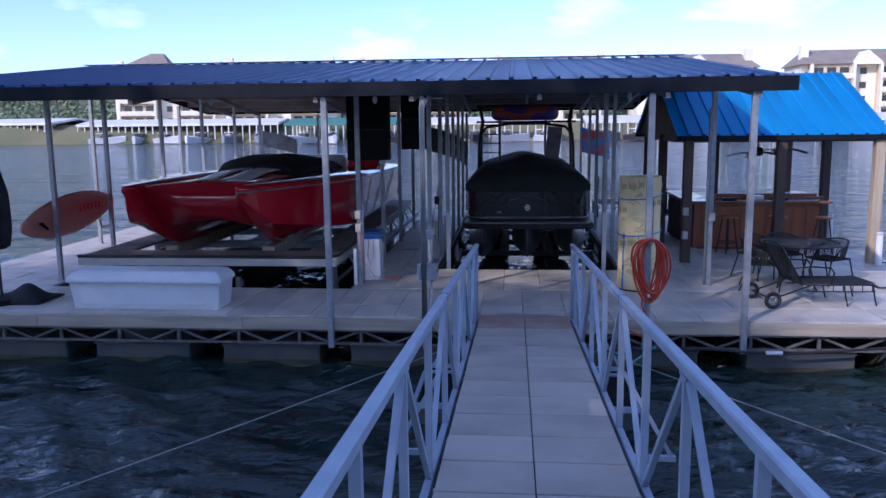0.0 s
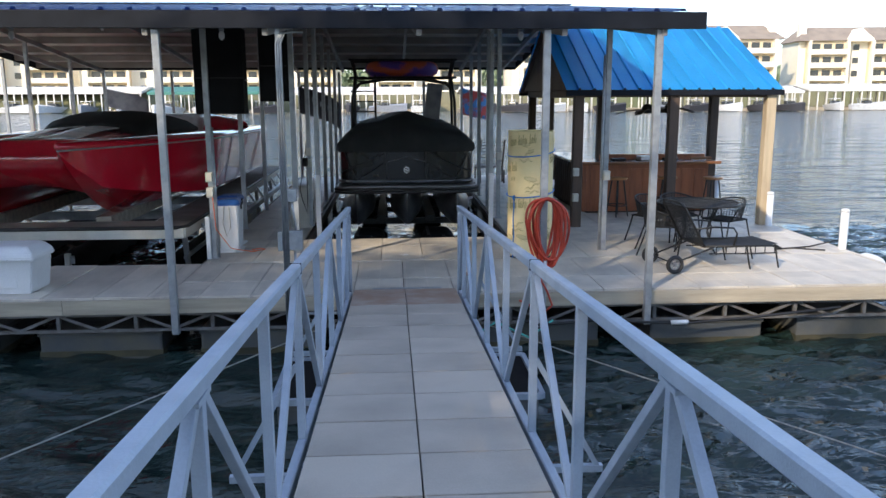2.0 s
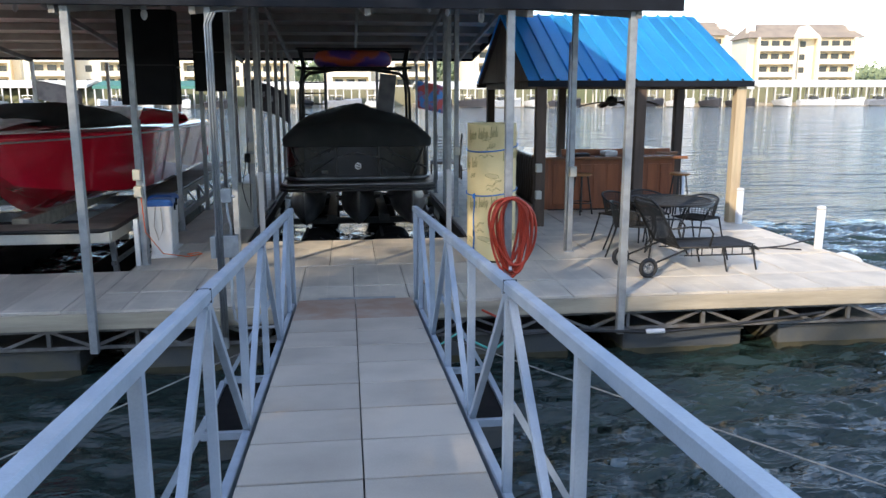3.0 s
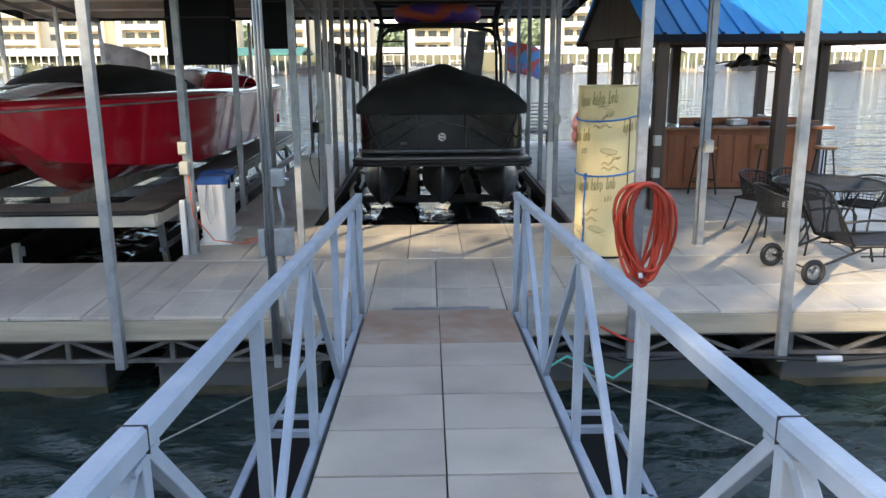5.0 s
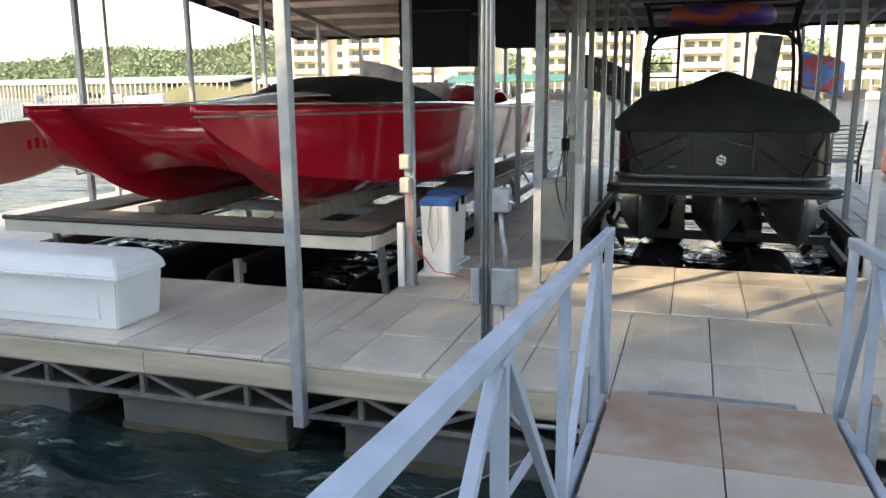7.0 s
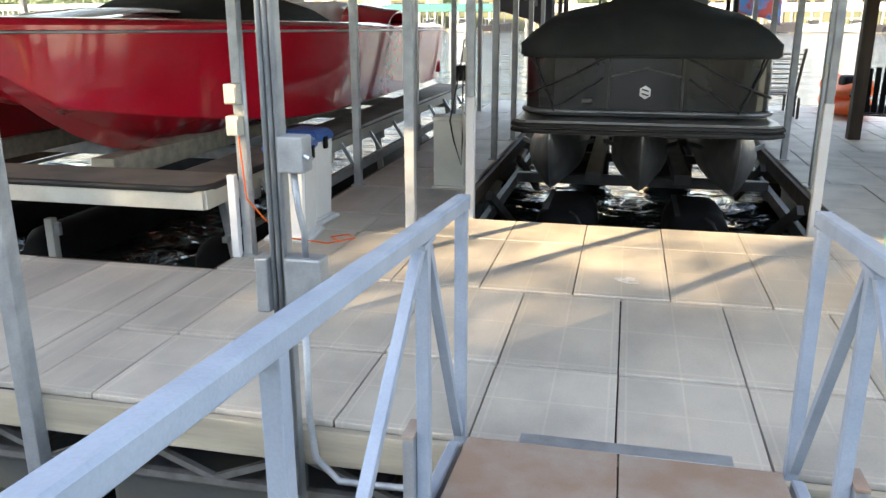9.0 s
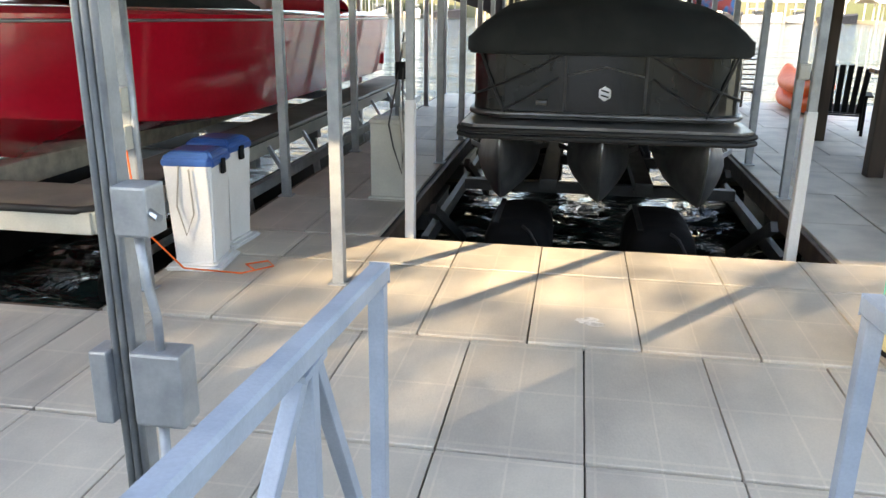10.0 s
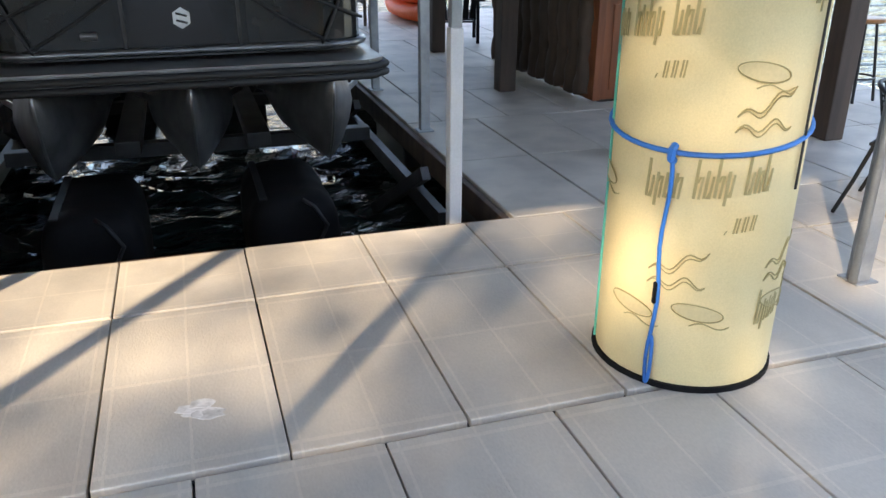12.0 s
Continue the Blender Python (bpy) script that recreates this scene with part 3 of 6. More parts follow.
part("walkway_underlay", sloped_bar(0.91, -0.062, 1.18, 0.02, GY1 - 0.02), JOINT, gang)
part("threshold_plate", B(0.52, 1.34, 8.98, 9.06, 0.070, 0.078, 0.002), STEEL, gang, "flat steel threshold plate")
# small float beside the foot of the gangway
for s, name in ((-1, "left"), (1, "right")):
    xc = 0.91 + s * 0.98
    t = thing("gangway_float", "steel-framed float with dark panel beside the gangway foot", "float", (xc, 7.55, -0.5), 0, "gangway floats")
    for a, b in (((-0.3, -0.6, 0), (0.3, -0.6, 0)), ((-0.3, 0.6, 0), (0.3, 0.6, 0)), ((-0.3, -0.6, 0), (-0.3, 0.6, 0)), ((0.3, -0.6, 0), (0.3, 0.6, 0))):
        part("frame_bar", bar(a, b, 0.05, 0.06), RAIL, t)
    part("panel", B(-0.27, 0.27, -0.57, 0.57, -0.03, 0.005), PLASTICBLK, t, "dark rubber panel")
    part("tank", B(-0.28, 0.28, -0.55, 0.55, -0.5, -0.04, 0.06), FLOAT, t)


def sag(a, b, drop, n=14):
    a, b = Vector(a), Vector(b)
    return [a.lerp(b, i / n) - Vector((0, 0, drop * 4 * (i / n) * (1 - i / n))) for i in range(n + 1)]


for a, b in (((-0.1, 9.1, -0.42), (-9.5, -5.6, 0.0)), ((1.9, 9.1, -0.42), (12.0, -5.6, 0.0))):
    solid("mooring_cable", tube(sag(a, b, 0.12), 0.007, None, 6), ROPE, "thin grey mooring cable stretched from dock to shore", "cable", "mooring cables", smooth=True)

# ---- covered hut on the deck ----
hut = thing("pavilion", "timber pavilion with bright blue metal gable roof on the deck", "pavilion")
HX0, HX1, HY0, HYR, HY1, HZ, HRZ = 3.8, 7.68, 13.62, 16.2, 18.85, 2.42, 3.68
for y0, z0, y1, z1 in ((HY0, HZ, HYR, HRZ), (HY1, HZ, HYR, HRZ)):
    prof = []
    x = HX0
    while x < HX1 - 0.02:
        for dx, dz in ((0, 0), (0.2, 0), (0.215, 0.03), (0.25, 0.03), (0.265, 0)):
            if x + dx <= HX1:
                prof.append((x + dx, dz))
        x += 0.265
    prof.append((HX1, 0))
    bm = loft([[(a, y0, z0 + b) for a, b in prof], [(a, y1 + (0.003 if y0 > y1 else -0.003), z1 + b) for a, b in prof]], None, False, False)
    bmesh.ops.solidify(bm, geom=list(bm.faces), thickness=0.005)
    part("roof_sheet", bm, HUTBLUE, hut, "bright blue ribbed metal sheet")
    part("soffit", bar(((HX0 + HX1) / 2, y0 * 0.995 + y1 * 0.005, z0 - 0.035), ((HX0 + HX1) / 2, y1, z1 - 0.035), HX1 - HX0 - 0.06, 0.03), WOODDK, hut, "dark timber soffit")
    part("eave_trim", B(HX0, HX1, y0 - 0.02, y0 + 0.02, z0 - 0.10, z0 - 0.006, 0.004), TRIM, hut)
for x in (HX0 + 0.12, HX1 - 0.12):
    bm = bmesh.new()
    vs = [[bm.verts.new((x + dx, y, z)) for y, z in ((HY0 + 0.12, HZ + 0.0), (HY1 - 0.12, HZ + 0.0), (HYR, HRZ - 0.1))] for dx in (-0.02, 0.02)]
    bm.faces.new(vs[0])
    bm.faces.new(vs[1][::-1])
    for k in range(3):
        bm.faces.new((vs[0][k], vs[0][(k + 1) % 3], vs[1][(k + 1) % 3], vs[1][k]))
    part("gable_board", bm, WOODDK, hut, "dark timber gable boarding")
for x, y in ((4.05, 13.75), (5.75, 13.75), (7.5, 13.75), (4.02, 16.2), (7.5, 16.25), (4.1, 18.7), (5.75, 18.7), (7.5, 18.7)):
    # posts are one wood; sunlight is painted into the front-right one's colour
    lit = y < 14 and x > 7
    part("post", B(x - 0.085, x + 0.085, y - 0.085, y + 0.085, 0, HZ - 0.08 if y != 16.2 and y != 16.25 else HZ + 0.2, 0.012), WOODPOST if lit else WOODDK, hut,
         "timber post in a sunlit tone" if lit else "timber post in a shaded tone")
for y in (13.75, 18.7):
    part("beam", B(4.0, 7.58, y - 0.05, y + 0.05, HZ - 0.13, HZ - 0.0, 0.008), WOODDK, hut)
for x in (4.05, 7.5):
    part("beam", B(x - 0.05, x + 0.05, 13.8, 18.65, HZ - 0.14, HZ - 0.01, 0.008), WOODDK, hut)
part("tie_beam", B(4.1, 7.45, 16.15, 16.25, HZ + 0.1, HZ + 0.24, 0.008), WOODDK, hut)

for x, y in ((5.75, 15.2), (6.9, 17.2)):
    fan = thing("ceiling_fan", "dark ceiling fan with drooping blades hanging in the pavilion", "ceiling fan", (x, y, 2.05), 20, "pavilion fans")
    part("rod", tube([(0, 0, 0.1), (0, 0, 0.65)], 0.015), IRON, fan)
    part("motor", tube([(0, 0, -0.08), (0, 0, -0.05), (0, 0, 0.02), (0, 0, 0.08), (0, 0, 0.11)], lambda s: (0.05, 0.10, 0.115, 0.09, 0.03)[round(s * 4)], None, 16), IRON, fan, "", True)
    for k in range(5):
        a = math.tau * k / 5
        bm = sheet(lambda u, v: (0.1 + 0.5 * u, (v - 0.5) * 0.13, -0.09 * u * u + 0.02 * (v - 0.5)), 5, 1, 0.008)
        bmesh.ops.rotate(bm, verts=bm.verts, cent=(0, 0, 0), matrix=Matrix.Rotation(a, 3, "Z"))
        part("blade", bm, WOODDK, fan)

# ---- red twin-hull speedboat on its lift ----
def smooth01(s):
    s = min(max(s, 0.0), 1.0)
    return s * s * (3 - 2 * s)


YB, YS = 10.73, 20.6


def hull_ring(s, xt, side):
    """One rib of a hull: keel, strake, outer chine, flat outer side, sheer, deck, tunnel wall."""
    y = YB + (YS - YB) * s
    grow = 1 - (1 - min(s / 0.55, 1)) ** 2.0
    cgrow = 1 - (1 - min(s / 0.48, 1)) ** 1.7
    sheer = 1.67 - 0.12 * s
    keel = 0.45 + 1.21 * max(0, 1 - s / 0.27) ** 2.1
    out, inn = 0.015 + 1.25 * grow, 0.012 + 0.10 * grow
    chine = max(keel + 0.004, min(0.64 + 0.56 * max(0, 1 - s / 0.42) ** 1.6, keel + 0.9 * (sheer - keel)))
    wc = 0.010 + 1.13 * cgrow * min(1, s / 0.05) if s > 0 else 0.010
    wc = min(wc, out * 0.97)
    c, o = Vector((xt, y, 0)), Vector((side, 0, 0))

    def at(w, z):
        return c + o * w + Vector((0, 0, z))
    zm = chine + (sheer - chine) * 0.5
    return [at(0, keel), at(0.46 * wc, keel + (chine - keel) * 0.52), at(0.50 * wc, keel + (chine - keel) * 0.50), at(wc, chine), at(wc * 1.012 + 0.004, chine + 0.012),
            at(wc + (out - wc) * 0.62, zm), at(out, sheer - 0.05), at(out, sheer), at(0.93 * out, sheer + 0.045), at(0.5 * out, sheer + 0.06),
            at(-0.9 * inn, sheer + 0.05), at(-inn, sheer), at(-inn, keel + 0.3 * (sheer - keel)), at(-0.6 * inn, keel + 0.05 * (sheer - keel))]


def hull_mesh(xt, side):
    bm = loft([hull_ring((i / 44) ** 1.4, xt, side) for i in range(45)])
    bm.verts.ensure_lookup_table()
    for e in bm.edges:
        a, b = (v.index % 14 for v in e.verts)
        if a == b and a in (0, 1, 2, 3, 4, 7, 11):
            e.smooth = False
    return bm


boat = thing("speedboat", "glossy red twin-hull speedboat raised on a boat lift", "boat")
for xt, side in ((-3.70, 1), (-5.62, -1)):
    part("hull", hull_mesh(xt, side), RED, boat, "glossy red pointed hull", True)
    pts = [hull_ring((i / 44) ** 1.4, xt, side)[6] for i in range(45)]
    part("rub_rail", tube([p + Vector((side * 0.006, 0, 0.0)) for p in pts], 0.013, None, 6), ALU, boat, "thin silver rub rail", True)
rings = []
for i in range(13):
    s = 0.10 + 0.88 * i / 12
    y = YB + (YS - YB) * s
    z = 1.69 - 0.14 * s
    crown = 0.13 * smooth01((s - 0.1) / 0.3)
    top = [(-5.56 + 1.80 * k / 8, y - 0.55 * (1 if i == 0 else 0) * (abs(k / 4 - 1) ** 2), z + 0.01 + crown * math.sin(math.pi * k / 8)) for k in range(9)]
    bot = [(-3.76 - 1.80 * k / 4, y + (0.35 if i == 0 else 0), 0.88 + 0.15 * math.sin(math.pi * k / 4)) for k in range(5)]
    rings.append(top + bot)
part("bridge_deck", loft(rings), RED, boat, "glossy red foredeck between the hulls", True)
# pale strips stand in for the sky mirrored in the glossy foredeck
for x in (-4.35, -4.95):
    bm = sheet(lambda u, v: (x - 0.22 + 0.44 * u, 12.3 + 3.0 * v, 1.655 + 0.10 * math.sin(math.pi * (u * 0.44 + x + 5.34) / 1.8) + 0.085 * smooth01((v - 0.05) * 2) - 0.02), 4, 8, 0.012)
    part("deck_stripe", bm, BOATWHITE, boat, "pale sky reflection painted on the foredeck", True)
rings = []
for i in range(15):
    v = i / 14
    hgt = 0.46 * math.sin(math.pi * (0.06 + 0.9 * v)) ** 0.45
    w = 1.25 * (0.62 + 0.38 * math.sin(math.pi * min(1, v * 1.4 + 0.1) / 2))
    rings.append([(-4.66 + w * math.cos(a), 14.6 + 2.9 * v, 1.60 + (hgt * max(0, math.sin(a)) ** 0.6 + 0.012 * math.sin(9 * a + 5 * v))) for a in [math.pi * k / 14 for k in range(15)]]
                 + [(-4.66, 14.6 + 2.9 * v, 1.56)])
part("cockpit_cover", loft(rings), CANVAS, boat, "black canvas cockpit cover", True)
for k in range(2):
    part("stern_seat", B(-5.9 + 1.4 * k, -4.9 + 1.4 * k, 18.0, 18.8, 1.55, 1.95, 0.1), BOATWHITE, boat, "", True)
bm = sheet(lambda u, v: (-3.35 + 0.75 * u, 17.6 + 1.4 * v, 1.62 + 0.32 * math.sin(math.pi * v) * (1 - 0.4 * u)), 4, 8, 0.03)
part("rear_fairing", bm, RED, boat, "red rear fairing", True)
part("transom", B(-6.8, -2.5, YS - 0.06, YS - 0.01, 0.75, 1.5, 0.02), RED, boat)

lift = thing("boat_lift", "carpeted steel cradle boat lift under the red speedboat", "boat lift")
LX0, LX1, LY0, LY1 = -7.0, -2.33, 11.66, 22.2
for x0, x1, y0, y1 in ((LX0, LX1, LY0, LY0 + 0.75), (LX1 - 0.62, LX1, LY0 + 0.76, LY1), (LX0, LX0 + 0.62, LY0 + 0.76, LY1)):
    part("deck_panel", B(x0, x1, y0, y1, 0.36, 0.41, 0.01), CARPET, lift, "worn brown carpeted deck panel")
for a, b in (((LX0, LY0, 0.33), (LX1, LY0, 0.33)), ((LX1, LY0, 0.33), (LX1, LY1, 0.33)), ((LX0, LY0, 0.33), (LX0, LY1, 0.33)), ((LX0, LY0 + 0.78, 0.32), (LX1, LY0 + 0.78, 0.32)),
             ((LX1 - 0.64, LY0 + 0.8, 0.32), (LX1 - 0.64, LY1, 0.32))):
    part("edge_beam", bar(a, b, 0.05, 0.15, None, (0, 0, 1), 0.006), CREAM, lift, "pale painted edge beam")
part("bumper", tube([(LX0, LY0 - 0.03, 0.42), (LX1 - 0.1, LY0 - 0.03, 0.42), (LX1 - 0.02, LY0 + 0.03, 0.42), (LX1 + 0.02, LY0 + 0.15, 0.42), (LX1 + 0.02, LY1, 0.42)], 0.028), RUBBER, lift, "black rubber bumper", True)
for y in (12.7, 14.6, 16.6, 18.6, 20.6):
    part("cross_beam", B(LX0 + 0.05, LX1 - 0.05, y - 0.06, y + 0.06, 0.12, 0.27, 0.01), STEEL, lift)
for x in (-3.75, -5.6):
    part("bunk", B(x - 0.12, x + 0.12, 12.4, 21.0, 0.28, 0.49, 0.02), TIMBER, lift, "carpeted timber bunk")
for i in range(5):
    y = 12.2 + i * 2.2
    for x in (LX1 - 0.15, LX0 + 0.15):
        part("lift_leg", bar((x, y, 0.3), (x, y + 0.35, -1.0), 0.07), STEEL, lift)
        part("brace", bar((x, y, -0.15), (x, y + 2.0, -0.15), 0.05), STEEL, lift)
for i in range(9):
    y = 12.6 + i * 1.05
    part("side_bracket", bar((LX1 + 0.03, y, 0.33), (LX1 + 0.20, y, 0.05), 0.04), STEEL, lift)
part("side_rail", bar((LX1 + 0.20, 12.4, 0.06), (LX1 + 0.20, 21.8, 0.06), 0.06, 0.1), STEEL, lift)
for x in (-3.0, -5.0, -6.4):
    part("tank", tube([(x, 12.9, -0.68), (x, 13.05, -0.68), (x, 20.8, -0.68), (x, 21, -0.68)], lambda s: 0.30 if 0.2 < s < 0.8 else 0.2, None, 18), PLASTICBLK, lift, "black flotation tank", True)

part("guide_post", B(-4.36, -4.28, 12.28, 12.36, -1.0, -0.08, 0.006), CREAM, lift, "weathered cream guide post")
part("guide_bracket", B(-4.28, -4.22, 12.30, 12.34, -0.24, -0.12, 0.004), STEEL, lift)

# ---- pontoon boat ----
pb = thing("pontoon_boat", "black pontoon boat under a dark canvas cover on its lift", "boat")
PX0, PX1, PY0, PY1, PZ = -0.24, 2.31, 14.12, 21.6, 0.72
XC = (PX0 + PX1) / 2
bm = bmesh.new()
out = []
for z in (PZ - 0.13, PZ):
    out.append([(PX0 + 0.12, PY0, z), (PX1 - 0.12, PY0, z), (PX1, PY0 + 0.1, z), (PX1, PY1, z), (PX0, PY1, z), (PX0, PY0 + 0.1, z)])
loft(out, bm)
part("deck_platform", bm, ALUDARK, pb, "grey bow platform")
for dz in (-0.045, -0.10):
    part("bumper", tube([(PX0 - 0.02, PY1, PZ + dz), (PX0 - 0.02, PY0 + 0.1, PZ + dz), (PX0 + 0.1, PY0 - 0.03, PZ + dz), (PX1 - 0.1, PY0 - 0.03, PZ + dz), (PX1 + 0.02, PY0 + 0.1, PZ + dz), (PX1 + 0.02, PY1, PZ + dz)], 0.024), RUBBER, pb, "black rubber rub rail", True)
for x in (0.12, XC, 1.95):
    rings = []
    for i in range(12):
        s = i / 11
        y = PY0 + 0.03 + 1.1 * s
        w = 0.004 + 0.31 * (1 - (1 - s) ** 1.7)
        top, low = 0.60, 0.58 - 0.62 * min(1, (s + 0.004) / 0.3) ** 0.5
        zc, h = (top + low) / 2, (top - low) / 2
        ring = []
        for k in range(20):
            a = math.tau * k / 20
            ring.append((x + w * math.cos(a) * (1 - 0.30 * (1 - s) * max(0, -math.sin(a))), y, zc + h * math.sin(a)))
        rings.append(ring)
    rings.append([(px, PY1 - 0.2, pz) for px, _, pz in rings[-1]])
    pon = part("pontoon", loft(rings), ALUDARK, pb, "dull aluminium pontoon tube", True)
    seam = [min(rg, key=lambda q: q[2]) for rg in rings[:7]]
    part("nose_seam", tube([(x, q[1] - 0.008, q[2]) for q in [(x, PY0 + 0.02, 0.62)] + seam], 0.011, None, 6), ALU, pon, "bright welded nose seam", True)
    part("splash_fin", bar((x + 0.05, PY0 + 0.28, 0.40), (x + 0.40, PY0 + 1.2, 0.36), 0.012, 0.05), ALU, pon)
    part("splash_fin", bar((x - 0.05, PY0 + 0.28, 0.40), (x - 0.40, PY0 + 1.2, 0.36), 0.012, 0.05), ALU, pon)
FY = PY0 + 0.36


def fence_ring(z, grow=0.0):
    a, b, r = PX0 + 0.05 - grow, PX1 - 0.05 + grow, 0.30
    pts = []
    for cx, a0 in ((a + r, 180), (b - r, 270)):
        for k in range(7):
            t = radians(a0 + 90 * k / 6)
            pts.append((cx + r * math.cos(t), FY + r - grow + r * math.sin(t), z))
    return pts + [(b, PY1 - 0.9, z), (a, PY1 - 0.9, z)]


part("fence", loft([fence_ring(PZ + 0.02), fence_ring(PZ + 0.76)]), VINYL, pb, "glossy black side panels")
part("fence_rail", tube(fence_ring(PZ + 0.06, 0.02), 0.028, None, 8, True), ALUDARK, pb, "", True)
for x in (XC - 0.36, XC + 0.36):
    part("gate_edge", bar((x, FY - 0.015, PZ + 0.05), (x, FY - 0.015, PZ + 0.70), 0.022, 0.02), LIFTDARK, pb)
part("gate_chevron", tube([(XC - 0.34, FY - 0.016, PZ + 0.42), (XC, FY - 0.016, PZ + 0.50), (XC + 0.34, FY - 0.016, PZ + 0.42)], 0.008), ALUDARK, pb)
hexa = [(XC + 0.062 * math.sin(math.tau * k / 6), PZ + 0.265 + 0.068 * math.cos(math.tau * k / 6)) for k in range(6)]
part("emblem", loft([[(a, FY - q, b) for a, b in hexa] for q in (0.012, 0.022)]), BOATWHITE, pb, "small white hexagon emblem")
for dz in (-0.022, 0.022):
    part("emblem_bar", bar((XC - 0.035, FY - 0.024, PZ + 0.275 + dz), (XC + 0.035, FY - 0.024, PZ + 0.255 + dz), 0.004, 0.014), VINYL, pb)
part("nav_light", tube([(XC - 0.62, FY - 0.03, PZ + 0.17), (XC - 0.52, FY - 0.03, PZ + 0.17)], 0.025), ALU, pb)
for sgn in (-1, 1):
    for (u0, z0), (u1, z1) in (((0.40, 0.60), (1.22, 0.22)), ((0.42, 0.40), (1.02, 0.05)), ((1.15, 0.62), (0.90, 0.06))):
        pts = []
        for k in range(9):
            u = u0 + (u1 - u0) * k / 8
            bend = max(0, u - 0.92)
            pts.append((XC + sgn * min(u, 1.215), FY - 0.035 + 1.1 * bend * bend + 0.2 * bend, PZ + z0 + (z1 - z0) * k / 8 - 0.02 * math.sin(math.pi * k / 8)))
        part("tie_strap", tube(pts, 0.012, None, 6), RUBBER, pb, "black cover tie strap", True)
for x, w in ((XC - 0.66, 0.5), (XC, 0.66), (XC + 0.66, 0.5)):
    part("fence_panel", B(x - w / 2, x + w / 2, FY - 0.010, FY - 0.001, PZ + 0.06, PZ + 0.70, 0.004), VINYL, pb, "glossy black fence panel")
CY0, CY1 = FY - 0.06, PY1 - 0.8


def cover(u, v):
    """The canvas: a skirt, then slopes to a line of poles."""
    y = CY0 + (CY1 - CY0) * v
    edge = min(1, min(v, 1 - v) * (CY1 - CY0) / 1.05)
    edge = edge ** 0.8
    x = PX0 + 0.0 + (PX1 - PX0) * u
    rnd = min(1, min(u, 1 - u) * 9)
    crown = (1 - abs(2 * u - 1) ** 1.35)
    h = 0.20 * rnd ** 0.7 * min(1, edge * 3) ** 0.6 + 0.29 * crown * edge + 0.02 * math.sin(13 * u + 3 * v) * edge * crown
    peak = 0.08 * math.exp(-((u - 0.5) / 0.12) ** 2) * math.exp(-((y - 15.45) / 0.5) ** 2)
    corner = 0.16 * (max(0, abs(2 * u - 1) - 0.8) / 0.2) ** 2 * max(0, 1 - v * 14)
    return (x, y + corner, PZ + 0.66 + h + peak + 0.08)


bm = sheet(cover, 40, 60)
lo = [v for v in bm.verts if v.is_boundary]
r = bmesh.ops.extrude_edge_only(bm, edges=[e for e in bm.edges if e.is_boundary])
for v in r["geom"]:
    if isinstance(v, bmesh.types.BMVert):
        v.co.z = PZ + 0.61 + 0.012 * math.sin(17 * v.co.x + 9 * v.co.y)
part("cover", bm, CANVAS, pb, "dark canvas mooring cover", True)
part("cover_strap", tube([(PX0 + 0.03 + (PX1 - PX0 - 0.06) * k / 16, CY0 - 0.012 + (0.16 * max(0, abs(k / 8 - 1) - 0.8) * 5 if abs(k / 8 - 1) > 0.8 else 0), PZ + 0.61) for k in range(17)], 0.012), CANVAS, pb)
# tower
TY = 17.5
for x in (PX0 + 0.14, PX1 - 0.14):
    s = 1 if x > 1 else -1
    part("tower_leg", tube([(x, TY - 0.3, PZ + 0.1), (x - s * 0.03, TY - 0.25, 2.2), (x - s * 0.10, TY - 0.1, 2.75), (x - s * 0.02, TY, 3.1)], 0.03), RUBBER, pb, "black tower leg", True)
    part("tower_leg", tube([(x, TY + 0.7, PZ + 0.1), (x - s * 0.03, TY + 0.65, 2.2), (x - s * 0.10, TY + 0.5, 2.75), (x - s * 0.02, TY + 0.6, 3.1)], 0.03), RUBBER, pb, "", True)
    part("rack_side", tube([(x, TY - 0.05, 2.72), (x, TY + 1.1, 2.72)], 0.024), RUBBER, pb)
    part("rack_side", tube([(x, TY - 0.05, 3.10), (x, TY + 1.1, 3.10)], 0.024), RUBBER, pb)
    part("rack_strut", tube([(x - 0.15 * s, TY, 2.72), (x, TY, 3.10)], 0.018), RUBBER, pb)
for y, z in ((TY, 2.72), (TY, 3.10), (TY + 1.1, 2.72), (TY + 1.1, 3.10), (TY + 0.5, 2.72)):
    part("rack_bar", tube([(PX0 + 0.1, y, z), (PX1 - 0.1, y, z)], 0.024), RUBBER, pb)
part("tower_arch", tube([(PX0 + 0.16, TY - 0.15, 2.4), (PX0 + 0.35, TY - 0.1, 2.6), (XC - 0.4, TY - 0.1, 2.68), (XC + 0.4, TY - 0.1, 2.68), (PX1 - 0.35, TY - 0.1, 2.6), (PX1 - 0.16, TY - 0.15, 2.4)], 0.035), RUBBER, pb, "", True)
for x in (PX0 + 0.22, PX0 + 0.66):
    part("ladder_side", tube([(x, TY + 0.2, 1.2), (x, TY + 0.2, 3.0)], 0.018), RUBBER, pb)
for k in range(6):
    part("ladder_rung", tube([(PX0 + 0.22, TY + 0.2, 1.55 + 0.22 * k), (PX0 + 0.66, TY + 0.2, 1.55 + 0.22 * k)], 0.014), RUBBER, pb)
bm = B(-0.17, 0.17, -0.03, 0.03, -0.44, 0.44, 0.02, None, pose(PX1 - 0.62, TY + 0.1, 2.16, 8, 6, 0))
part("folded_seat_pad", bm, FLAGGREY, pb, "grey folded pad hanging from the tower")

